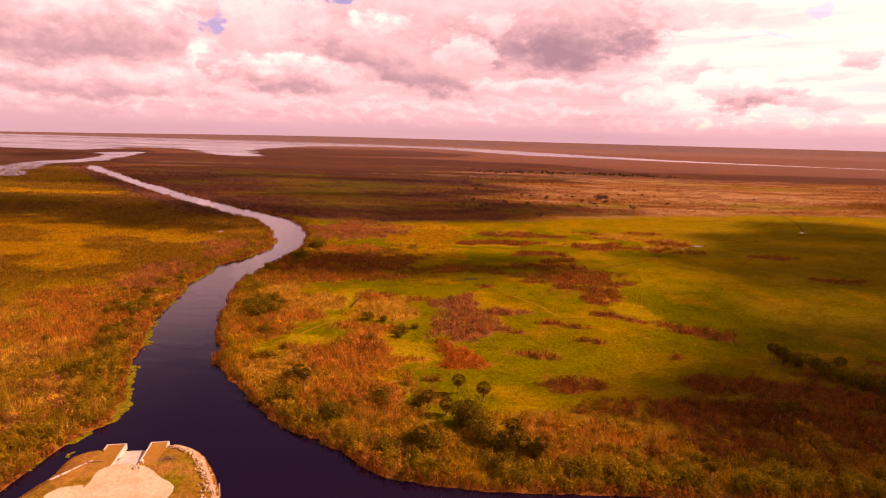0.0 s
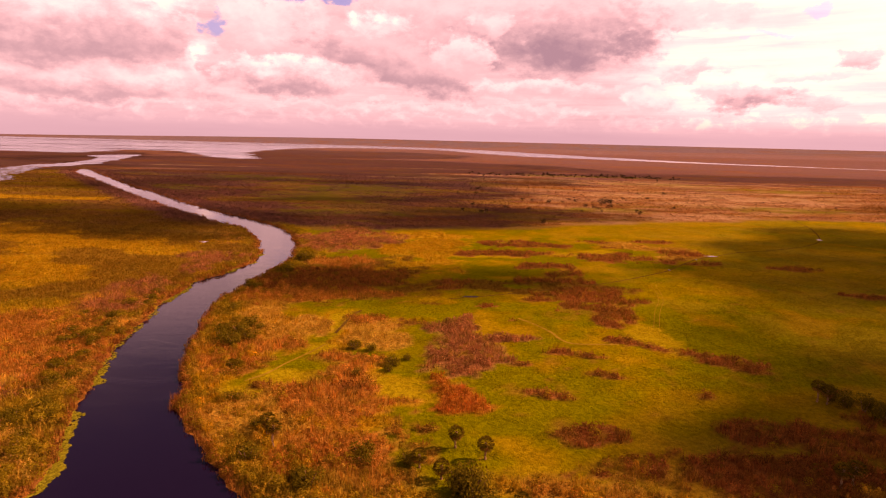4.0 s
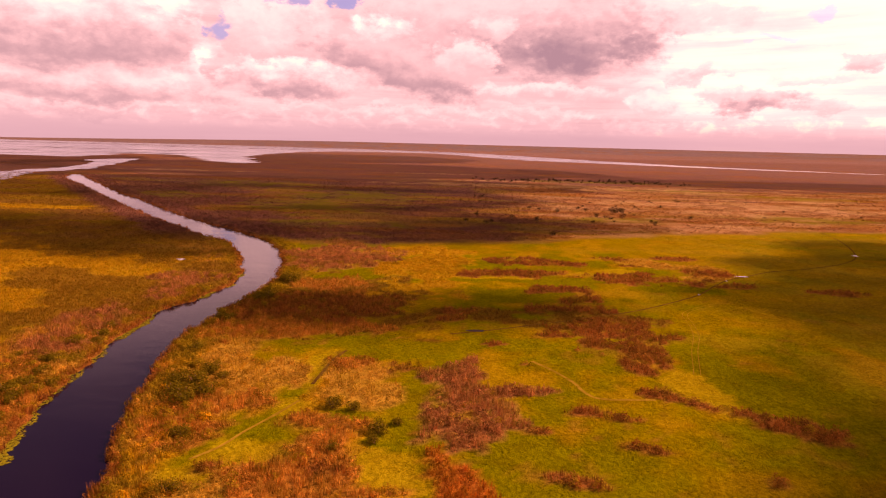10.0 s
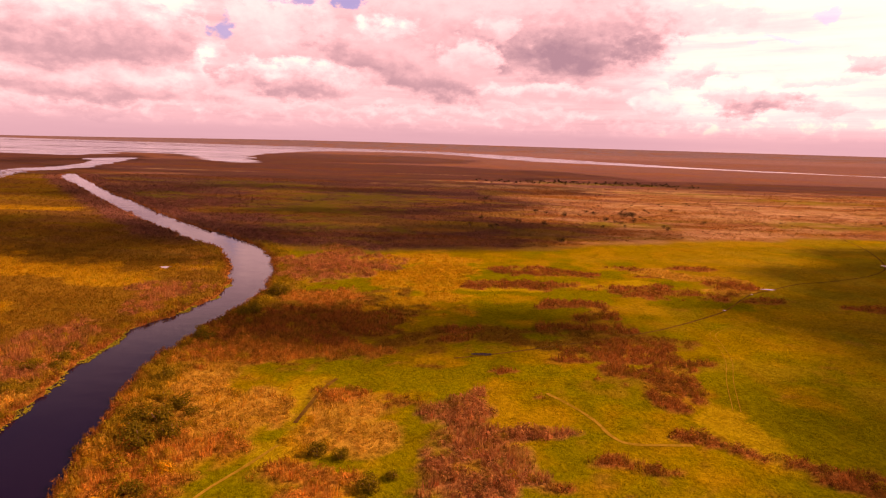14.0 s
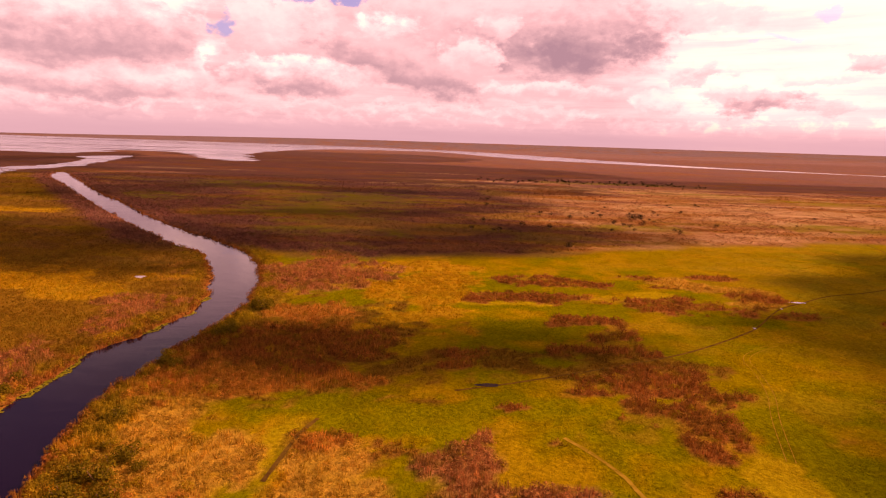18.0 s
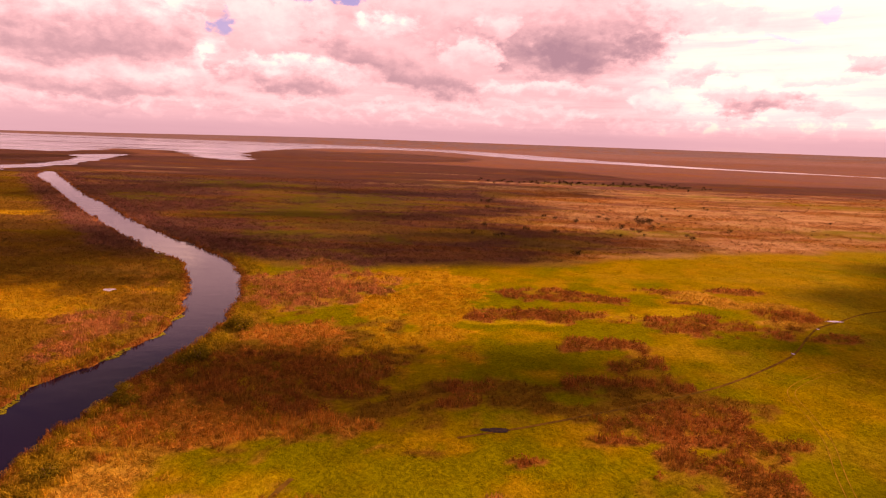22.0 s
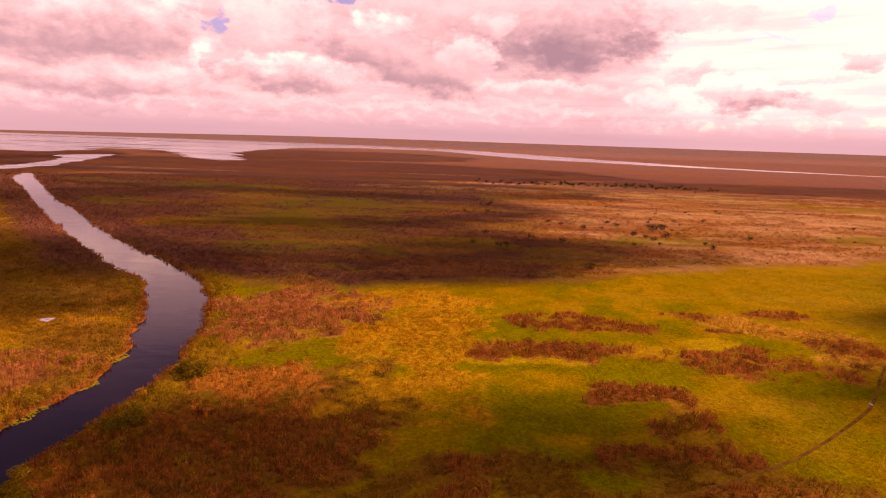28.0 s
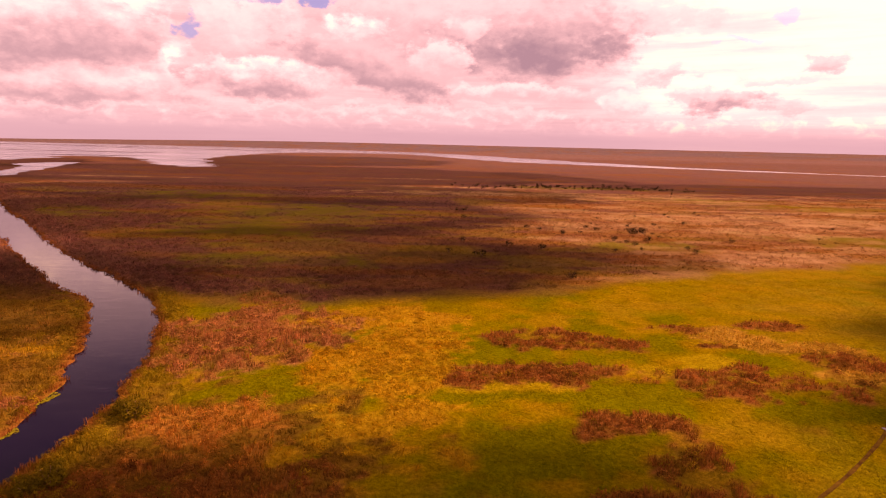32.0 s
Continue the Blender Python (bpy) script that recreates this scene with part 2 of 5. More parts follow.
def lake_material():
    m, k = material("lake_water")
    pos = k.add("ShaderNodeNewGeometry").outputs["Position"]
    sep = k.add("ShaderNodeSeparateXYZ", Vector=pos)
    streak = k.noise(k.combine(k.math("MULTIPLY", sep.outputs[0], 0.004), k.math("MULTIPLY", sep.outputs[1], 0.02)), 1.0, 5, 0.6)
    chop = k.noise(pos, 0.5, 4, 0.6)
    s = k.add("ShaderNodeBsdfPrincipled", Base_Color=rgb(0.05, 0.03, 0.045), Roughness=k.smooth(streak, 0.4, 0.65, 0.10, 0.18), IOR=1.33, Normal=bump(k, chop, 0.15, 0.25))
    finish(k, s)
    return m


LAKE_WATER = lake_material()


def bog_water_material():
    m, k = material("bog_water")
    pos = k.add("ShaderNodeNewGeometry").outputs["Position"]
    scum = k.noise(pos, 1.3, 5, 0.6)
    c = k.mix(k.smooth(scum, 0.4, 0.7), rgb(0.015, 0.008, 0.006), rgb(0.06, 0.03, 0.012))
    s = k.add("ShaderNodeBsdfPrincipled", Base_Color=c, Roughness=0.6, IOR=1.2)
    finish(k, s)
    return m


BOG = bog_water_material()


def shallow_material():
    """Clear shallow water; its pale colour stands in for bright reflected sky."""
    m, k = material("shallow_water")
    pos = k.add("ShaderNodeNewGeometry").outputs["Position"]
    c = k.mix(k.smooth(k.noise(pos, 0.9, 4, 0.6), 0.35, 0.65), rgb(0.26, 0.22, 0.20), rgb(0.56, 0.50, 0.46))
    finish(k, k.add("ShaderNodeBsdfPrincipled", Base_Color=c, Roughness=0.12, IOR=1.33))
    return m


SHALLOW = shallow_material()
GROUND = ground_material()
LEAF = leaf_material("marsh_leaves", 0.4)
WATER = water_material()
CONCRETE = plain_material("pale_concrete", (0.54, 0.44, 0.31), (0.78, 0.66, 0.48), 3.0)
SAND = plain_material("shell_gravel", (0.54, 0.41, 0.20), (0.80, 0.63, 0.36), 2.0, 0.95, 0.5, 0.0, 0.0)
ROCK = plain_material("limestone_rock", (0.46, 0.31, 0.15), (0.74, 0.56, 0.33), 2.5, 0.9, 0.6)
BARK = plain_material("palm_bark", (0.24, 0.13, 0.05), (0.40, 0.23, 0.10), 6.0, 0.9, 0.3, 0.0, 0.0)


def cloud_material(name, thin, thick):
    """White droplets that let some of the sunlight pass."""
    m, k = material(name)
    pos = k.add("ShaderNodeNewGeometry").outputs["Position"]
    amount = k.smooth(k.noise(pos, 0.02, 5, 0.6), 0.3, 0.7, thin, thick)
    a = k.add("ShaderNodeBsdfTransparent")
    b = k.add("ShaderNodeBsdfDiffuse", Color=rgb(0.82, 0.82, 0.83))
    mixed = k.add("ShaderNodeMixShader", Fac=amount)
    k.tree.links.new(a.outputs[0], mixed.inputs[1])
    k.tree.links.new(b.outputs[0], mixed.inputs[2])
    finish(k, mixed)
    return m


CLOUD = cloud_material("thick_cloud", 0.50, 0.68)
MIDDLE_CLOUD = cloud_material("middle_cloud", 0.29, 0.45)
THIN_CLOUD = cloud_material("thin_cloud", 0.22, 0.38)

METAL = plain_material("galvanised_metal", (0.55, 0.55, 0.55), (0.7, 0.7, 0.7), 9.0, 0.4, 0.1, 0.8)


# ---- numbers in the plan ----
LATTICES = {}


def lattice(seed, n=256):
    if seed not in LATTICES:
        LATTICES[seed] = np.random.RandomState(seed).rand(n, n)
    return LATTICES[seed]


def value_noise(x, y, seed):
    g = lattice(seed)
    xi, yi = np.floor(x).astype(int), np.floor(y).astype(int)
    fx, fy = x - xi, y - yi
    fx, fy = fx * fx * (3 - 2 * fx), fy * fy * (3 - 2 * fy)
    a, b = g[xi & 255, yi & 255], g[(xi + 1) & 255, yi & 255]
    c, d = g[xi & 255, (yi + 1) & 255], g[(xi + 1) & 255, (yi + 1) & 255]
    return (a * (1 - fx) + b * fx) * (1 - fy) + (c * (1 - fx) + d * fx) * fy


def fbm(x, y, size, seed, octaves=4):
    s, w, total = 0.0, 0.5, 0.0
    for i in range(octaves):
        s = s + w * value_noise(x / size * 2**i + 17.3 * i, y / size * 2**i + 5.1 * i, seed + i)
        total += w
        w *= 0.55
    return s / total


def ease(v, lo, hi):
    q = np.clip((v - lo) / (hi - lo), 0, 1)
    return q * q * (3 - 2 * q)


def spline(points, steps=8, closed=False):
    """A smooth line through some bends."""
    p = np.array(points, float)
    n = len(p)
    out = []
    last = n if closed else n - 1
    for i in range(last):
        a = p[(i - 1) % n] if closed or i > 0 else 2 * p[0] - p[1]
        b, c = p[i], p[(i + 1) % n]
        d = p[(i + 2) % n] if closed or i + 2 < n else 2 * p[-1] - p[-2]
        for s in np.linspace(0, 1, steps, endpoint=False):
            out.append(0.5 * (2 * b + (c - a) * s + (2 * a - 5 * b + 4 * c - d) * s**2 + (3 * b - a - 3 * c + d) * s**3))
    if not closed:
        out.append(p[-1])
    return np.array(out)


def line_distance(x, y, line):
    """Distance from the points to a polyline."""
    if x.size < 600:
        p, q = line[:-1], line[1:]
        e = q - p
        k = np.clip(((x.reshape(-1, 1) - p[:, 0]) * e[:, 0] + (y.reshape(-1, 1) - p[:, 1]) * e[:, 1]) / ((e * e).sum(1) + 1e-9), 0, 1)
        return np.hypot(x.reshape(-1, 1) - p[:, 0] - k * e[:, 0], y.reshape(-1, 1) - p[:, 1] - k * e[:, 1]).min(1).reshape(x.shape)
    best = np.full(x.shape, 1e9)
    for (ax, ay), (bx, by) in zip(line[:-1], line[1:]):
        dx, dy = bx - ax, by - ay
        q = np.clip(((x - ax) * dx + (y - ay) * dy) / (dx * dx + dy * dy + 1e-9), 0, 1)
        np.minimum(best, (x - ax - q * dx) ** 2 + (y - ay - q * dy) ** 2, out=best)
    return np.sqrt(best)


def inside(x, y, ring):
    if x.size < 600:
        p, q = ring, np.roll(ring, -1, 0)
        cross = ((p[:, 1] > y.reshape(-1, 1)) != (q[:, 1] > y.reshape(-1, 1))) & (x.reshape(-1, 1) < (q[:, 0] - p[:, 0]) * (y.reshape(-1, 1) - p[:, 1]) / (q[:, 1] - p[:, 1] + 1e-12) + p[:, 0])
        return (cross.sum(1) % 2 == 1).reshape(x.shape)
    odd = np.zeros(x.shape, bool)
    for (ax, ay), (bx, by) in zip(ring, np.roll(ring, -1, 0)):
        if ay != by:
            odd ^= ((ay > y) != (by > y)) & (x < (bx - ax) * (y - ay) / (by - ay) + ax)
    return odd


# bends of the two banks, downstream to upstream
LEFT_BANK = [(-77, 20), (-75, 60), (-73.5, 89), (-72.5, 104), (-69.5, 120), (-76, 134), (-83, 153), (-90.5, 175), (-100, 222), (-103, 254), (-98, 277),
             (-92.5, 308), (-96, 330), (-113, 374), (-131, 410), (-158, 436), (-216, 500), (-288, 585), (-352, 662), (-426, 757), (-530, 882), (-560, 930)]
RIGHT_BANK = [(-585, 985), (-542, 940), (-376, 723), (-299, 634), (-238, 558), (-190, 502), (-155, 467), (-125, 437), (-106, 411), (-88, 376), (-78, 334), (-75, 303),
              (-80, 268), (-81, 238), (-76.5, 210), (-71, 185), (-64, 162), (-54, 143), (-44, 130), (-35, 119), (-26, 112), (-14, 101), (-3, 96), (10, 94.2), (52, 93.5)]
SOUTH_BANK = [(460, 28), (200, 38), (60, 42), (-8, 46), (-26, 60), (-34, 80)]
SPIT = [(-37, 90), (-41, 97), (-46, 103.2), (-51.6, 105.2), (-62.8, 103.2), (-67, 100.5), (-66.5, 94), (-68, 88), (-70, 60), (-72, 20)]
left_line, right_line, spit_line = spline(LEFT_BANK), spline(RIGHT_BANK), spline(SPIT, 5)
RIVER = np.concatenate([left_line, right_line, np.array([(200.0, 94.0), (460.0, 101.0)]), spline(SOUTH_BANK, 4), spit_line])


def to_river(x, y):
    """Signed distance to the waterline: negative in the river."""
    far = (x < -620) | (y > 1010) | (x > 480) | (y < -40)
    d = np.full(x.shape, 300.0)
    near = ~far
    px, py = x[near], y[near]
    q = line_distance(px, py, np.concatenate([RIVER, RIVER[:1]]))
    q[inside(px, py, RIVER)] *= -1
    wild = ((px < -74) | (px > -34) | (py > 112)) * ease(py, 90, 100)
    d[near] = q + wild * (5.0 * (fbm(px, py, 10, 161, 4) - 0.5) + 2.2 * (fbm(px, py, 3, 171, 2) - 0.5))
    return d


# patches of plants: x, y, half width, half length, turn
BROWN = [(-39, 278, 22, 11, 0), (-62, 272, 12, 12, 0), (-24, 284, 11, 8, 0), (-47, 264, 14, 7, 0), (-34, 258, 9, 4, 0), (9, 271, 8, 4, 0), (4, 262, 6, 3, 0),
         (46, 311, 9, 5, 10), (58, 311, 8, 4, -20), (62, 300, 5, 9, 0), (58, 288, 6, 7, 0), (46, 279, 10, 2.6, 0), (36, 277, 6, 3, 0), (60, 277, 7, 4, 0), (40, 304, 4, 3, 0)]
BROWN_TRACK = [(45, 255, 8, 4, 0), (53, 254, 8, 3, 0), (56, 263, 8, 3, 30), (64, 258, 6, 5, 0), (67, 250, 4, 6, 0), (58, 248, 9, 2.5, 0), (40, 247, 5, 2, 0), (52, 233, 7, 5, 0), (63, 230, 6, 7, 0), (68, 240, 7, 4, 20),
               (75, 246, 5, 1.6, 10), (59, 218, 3.5, 6, 10), (50, 241, 5, 4, 0), (66, 223, 3, 3, 0)]
BROWN_FAR = [(46, 371, 17, 9, 0), (36, 341, 21, 8, 0), (56, 345, 6, 4, 0), (13, 336, 5, 4, 0), (66, 369, 8, 3, 0), (86, 336, 17, 9, -3), (95, 386, 8, 4, 0), (132, 391, 12, 5, 0), (134, 352, 12, 9, 0), (121, 331, 6, 6, 0),
             (140, 325, 9, 4, 0), (176, 317, 12, 4, -10), (181, 263, 13, 3.5, -10), (98, 366, 6, 2, 0)]
BROWN_NEAR = [(60, 199, 6, 2.6, -25), (69, 193, 7, 1.6, -20), (79, 188, 5, 1.6, -20), (84, 184, 8, 4, -15), (87, 178, 6, 2.6, -30), (37, 189, 4, 1.8, 0), (43, 186, 4, 1.6, -10), (45, 172, 5, 1.3, -20), (30, 158, 6, 1.8, -15),
              (24, 179, 2.5, 1.2, 0), (-43, 159.5, 2.2, 1.4, 15), (-21, 160, 3, 2, 0), (67, 160, 2, 1.2, 0), (17, 236, 3, 1.2, 0), (26, 219, 2, 1, 0)]
REEDS = [(-58, 374, 25, 29, 0), (5, 210, 8, 9, 0), (6, 196, 9, 9, 0), (13, 187, 9, 6, 0), (20, 200, 9, 2.4, 0), (7, 179, 7, 9, 0), (-118, 247, 9, 18, 10), (-117, 228, 10, 10, 0), (-119, 318, 15, 7, 0), (-112, 298, 8, 13, 0), (-9, 104, 5, 3, 0)]
RUST = [(-50, 305, 15, 8, -30), (-38, 296, 13, 8, -20), (-55, 250, 17, 8, 0), (-44, 246, 15, 6, 0), (-59, 242, 10, 7, 0), (-47, 190, 8, 5, 0), (-26, 178, 9, 4.5, 0), (-16, 176, 6, 4, 0), (-53, 174, 9, 7, 0), (-24, 216, 7, 5, 0),
        (-112, 176, 16, 24, 0), (-61, 262, 15, 22, 0), (-44, 312, 10, 9, 0), (-30, 250, 12, 6, 0), (-27, 152, 12, 9, 0), (-20, 130, 14, 9, 0), (-133, 204, 14, 12, 0), (-22, 163, 8, 9, 0), (-60, 178, 6, 9, 0)]
# red-brown thickets, tinted darker for the cloud shade that lies there
SHADED_BROWN = [(68, 143, 10, 5, 0), (32, 139, 8, 3.5, 0), (37, 126, 6, 4, 0), (64, 125, 17, 8, 0), (93, 136, 16, 8, 0), (100, 119, 26, 11, 0), (56, 110, 14, 5, 0), (80, 112, 22, 8, 0), (126, 128, 26, 22, 0), (23, 123, 4, 2, 0)]
LIME = [(-39, 160, 5, 6, 0), (-46, 157, 5, 4, 0), (-40, 166, 4, 4, 0), (-35, 212, 2.4, 11, -8), (-33, 221, 2, 6, 0), (-9, 162, 6, 6, 0), (-34, 186, 3, 6, 20), (70, 205, 6, 12, 0), (88, 352, 9, 5, 0), (70, 344, 6, 4, 0), (24, 331, 16, 3, 0)]
DUN = [(-48, 282, 34, 40, 0), (-40, 258, 24, 14, 0), (8, 269, 12, 5, 0), (46, 266, 26, 9, 0)]
MAUVE = [(-90, 440, 44, 13, -8), (-118, 483, 32, 15, 0), (-172, 543, 38, 22, 0), (-240, 640, 40, 40, 0), (-340, 760, 60, 50, 0)]
RED = [(5, 155, 6, 9, 0)]
ORANGE = [(117, 371, 22, 6, -15), (110, 384, 10, 4, 0), (127, 341, 10, 5, 0), (-46, 203, 9, 13, 0), (-24, 207, 6, 12, 0), (-16, 194, 6, 7, 0), (-62, 216, 7, 14, 0), (-36, 150, 8, 8, 0), (-44, 143, 6, 6, 0)]
# dry tan stretches, brightened in colour where sun falls between the clouds
FAR_DRY_LIT = [(325, 725, 100, 34, 0), (380, 680, 80, 36, 0), (300, 640, 60, 30, 0), (110, 592, 32, 9, 0), (220, 720, 70, 26, 0), (225, 520, 60, 24, 10), (180, 480, 50, 18, 15), (160, 960, 200, 30, 0), (140, 660, 60, 20, 0)]
# pale streaks; the sunlit strips among them are painted in as colour
PALE = [(-480, 1155, 100, 12, 0), (-214, 538, 26, 6, 0), (108, 588, 20, 4, 0), (330, 690, 60, 6, 0), (240, 745, 60, 6, 0), (80, 1060, 130, 9, 0), (330, 905, 90, 12, 0), (-30, 1240, 90, 9, 0), (420, 790, 90, 9, 0)]
GOLD = [(-6, 352, 19, 43, 0), (-30, 392, 13, 10, 0), (-150, 290, 32, 36, 0), (-162, 345, 32, 20, 0), (-200, 300, 50, 50, 0), (-390, 558, 75, 14, 0), (-230, 345, 60, 30, 0), (-34, 203, 5, 14, 0), (-19, 144, 7, 5, 0), (-11, 166, 5, 16, 0),
        (-30, 188, 7, 7, 0), (-300, 390, 50, 16, 0)]
FAR_GREEN = [(-111, 727, 72, 62, 0), (-121, 611, 56, 42, 0), (-98, 501, 26, 20, 0), (-56, 500, 32, 14, 0), (-330, 690, 50, 40, 0), (330, 912, 80, 24, 0), (450, 845, 90, 28, 0), (330, 602, 60, 20, 0), (150, 566, 34, 14, 0), (-260, 870, 70, 40, 0), (280, 1092, 110, 22, 0)]
GREEN = [(31, 294, 20, 9, 0), (25, 327, 24, 5, 0), (-38, 325, 10, 8, 0), (53, 303, 6, 3, 0), (100, 353, 13, 6, 0), (66, 330, 18, 4, 0), (-35, 205, 3, 18, -8), (-43, 173, 7, 7, 0), (-36, 177, 5, 7, 0), (-44, 158, 7, 7, 0), (-4, 190, 8, 22, 0), (14, 170, 5, 6, 0),
         (-10, 232, 24, 10, 0), (35, 268, 7, 3, 0), (52, 251, 5, 2, 0), (80, 215, 9, 22, 0), (110, 318, 20, 8, 0), (20, 236, 18, 6, 0)]
# the far tints carry the pale mauve haze of distance in their colour
TINT = {"brown": (0.310, 0.114, 0.022), "reeds": (0.40, 0.165, 0.048), "rust": (0.47, 0.200, 0.028), "orange": (0.48, 0.268, 0.030), "gold": (0.45, 0.250, 0.012),
        "green": (0.165, 0.158, 0.002), "meadow": (0.240, 0.175, 0.003), "marsh": (0.172, 0.071, 0.038), "olive": (0.320, 0.210, 0.012), "bush": (0.190, 0.128, 0.008),
        "lilies": (0.34, 0.31, 0.02), "sedge": (0.26, 0.150, 0.120), "dark": (0.290, 0.096, 0.020), "red": (0.44, 0.135, 0.018), "straw": (0.60, 0.365, 0.044), "fen": (0.185, 0.085, 0.066), "pale": (0.50, 0.30, 0.125), "lime": (0.36, 0.265, 0.008), "dun": (0.205, 0.105, 0.011), "tan": (0.36, 0.165, 0.045), "mauve": (0.210, 0.085, 0.052), "far_haze": (0.20, 0.140, 0.130)}
TINT = {key: np.array(v) for key, v in TINT.items()}


def patch(x, y, rows, wx, wy, inner=1.02, outer=1.34):
    """How far the points lie within the patches, 0 to 1, with ragged edges."""
    w = np.zeros(x.shape)
    for cx, cy, rx, ry, turn in rows:
        reach = 2.4 * max(rx, ry)
        near = (np.abs(x - cx) < reach) & (np.abs(y - cy) < reach)
        if not near.any():
            continue
        ca, sa = math.cos(radians(turn)), math.sin(radians(turn))
        u, v = x[near] - cx, y[near] - cy
        q = np.hypot((u * ca + v * sa) / rx + wx[near], (v * ca - u * sa) / ry + wy[near])
        w[near] = np.maximum(w[near], ease(q, outer, inner))
    return w


def plants(x, y, d=None):
    """Colour of the plants, and how tall they are, 0 to 1."""
    if d is None:
        d = to_river(x, y)
    wx = (fbm(x, y, 14, 11) - 0.5) * 2 + (fbm(x, y, 3.5, 15, 3) - 0.5)
    wy = (fbm(x, y, 14, 21) - 0.5) * 2 + (fbm(x, y, 3.5, 25, 3) - 0.5)
    big, mid, fine = fbm(x, y, 60, 31), fbm(x, y, 16, 41), fbm(x, y, 4, 51, 3)
    streak = fbm(x * 0.35, y, 30, 61)
    c = np.empty(x.shape + (3,))
    tall = np.zeros(x.shape)

    def lay(w, tint, height=None):
        nonlocal c, tall
        w = np.clip(w, 0, 1)
        c = c * (1 - w[..., None]) + TINT[tint] * w[..., None]
        if height is not None:
            tall = tall * (1 - w) + height * w

    c[...] = TINT["meadow"]
    lay(ease(mid * 0.7 + 0.6 * (big - 0.25), 0.44, 0.62), "green")
    lay(ease(mid, 0.46, 0.30) * 0.35, "gold", 0.15)
    west = ease(x, 30, -10)
    lay(ease(fine * 0.55 + mid * 0.45, 0.60, 0.68) * ease(y, 330, 200) * (0.2 + 0.55 * west), "rust", 0.6)
    lay(ease(fine * 0.5 + fbm(x, y, 11, 45) * 0.5, 0.655, 0.72) * ease(y, 430, 300) * (0.3 + 0.5 * west), "brown", 0.7)
    lay(ease(fbm(x * 0.5, y, 22, 47), 0.50, 0.64) * ease(x, 30, 60) * 0.35, "olive", 0.1)
    lay(ease(x, 90, 170) * ease(y, 120, 160) * (0.06 + 0.16 * ease(mid, 0.4, 0.6)), "orange", 0.12)
    # the far marsh
    far = ease(y + 34 * (big - 0.5) + 16 * (mid - 0.5) - 0.40 * np.clip(x, 0, 290), 404, 432)
    lay(far, "marsh", 0.35)
    lay(far * ease(streak, 0.55, 0.68) * 0.2, "rust", 0.25)
    lay(far * ease(streak, 0.44, 0.34) * 0.3, "olive", 0.25)
    # mauve grows with distance: aerial haze put into the ground colour
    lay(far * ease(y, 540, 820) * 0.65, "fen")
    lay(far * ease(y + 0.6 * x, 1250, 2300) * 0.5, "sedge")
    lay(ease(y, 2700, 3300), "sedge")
    lay(ease(y, 4250, 4400) * (0.55 + 0.45 * ease(streak, 0.40, 0.60)), "far_haze")
    lay(far * ease(fbm(x * 0.5, y, 46, 65, 5), 0.50, 0.62) * ease(y, 1000, 700) * 0.35, "rust", 0.35)
    lay(far * ease(fbm(x * 0.4, y, 26, 67, 5), 0.54, 0.66) * ease(y, 1200, 800) * 0.4, "olive", 0.3)
    lay(far * ease(fbm(x * 0.3, y, 34, 69, 5), 0.56, 0.66) * 0.45, "brown", 0.5)
    # the sunlit far right: part of its brightness put in as tan
    lay(far * ease(x + 60 * (big - 0.5), 60, 170) * ease(y, 1020, 860) * (0.25 + 0.4 * ease(streak, 0.42, 0.58)), "tan", 0.3)
    lay(far * ease(x, 40, 130) * ease(y, 1100, 950) * ease(fbm(x * 0.35, y, 26, 73, 5), 0.49, 0.60) * 0.6, "brown", 0.45)
    lay(far * ease(x, 40, 130) * ease(y, 1100, 950) * ease(fbm(x * 0.3, y, 15, 77, 5), 0.53, 0.63) * 0.45, "pale", 0.25)
    lay(patch(x, y, MAUVE, wx, wy, 0.6, 1.6) * 0.9, "mauve", 0.75)
    lay(far * patch(x, y, FAR_DRY_LIT, wx * 0.7, wy * 0.7, 0.5, 1.7) * (0.25 + 0.5 * ease(mid, 0.42, 0.6)), "pale", 0.3)
    lay(far * patch(x, y, FAR_GREEN, wx, wy, 0.5, 1.8) * (0.25 + 0.4 * ease(mid, 0.38, 0.6)), "green", 0.2)
    lay(far * patch(x, y, PALE, wx, wy, 0.4, 1.6) * (0.1 + 0.7 * ease(0.5 * fine + 0.5 * mid, 0.42, 0.58)), "pale", 0.2)
    # left of the river
    left = (x < np.interp(y, left_line[:, 1], left_line[:, 0]) + 8) & (y < 940)
    lw = left * 1.0
    lay(lw, "olive", 0.3)
    lay(lw * ease(y, 210, 240) * 0.45, "green", 0.3)
    lay(lw * ease(mid, 0.40, 0.55) * ease(y, 400, 320) * 0.6, "gold", 0.35)
    lay(lw * ease(y, 350, 420) * ease(streak, 0.60, 0.45), "marsh", 0.4)
    lay(lw * ease(y, 330, 380) * 0.7, "dun", 0.35)
    lay(lw * ease(y, 210, 160), "straw", 0.85)
    lay(lw * ease(y, 210, 150) * ease(mid, 0.46, 0.58) * 0.8, "rust", 0.8)
    lay(lw * ease(y, 170, 130) * ease(fine, 0.46, 0.56) * 0.8, "olive", 0.8)
    lay(lw * ease(y, 270, 220) * ease(fbm(x, y, 12, 181, 4), 0.48, 0.58) * 0.75, "olive", 0.85)
    # belts of reeds along the banks
    belt = ease(d + 16 * wx, 30, 16) * ease(y, 420, 330)
    lay(belt * lw, "straw", 0.9)
    lay(belt * lw * ease(y, 215, 250), "rust", 0.85)
    lay(belt * lw * ease(y, 260, 320) * 0.7, "olive", 0.8)
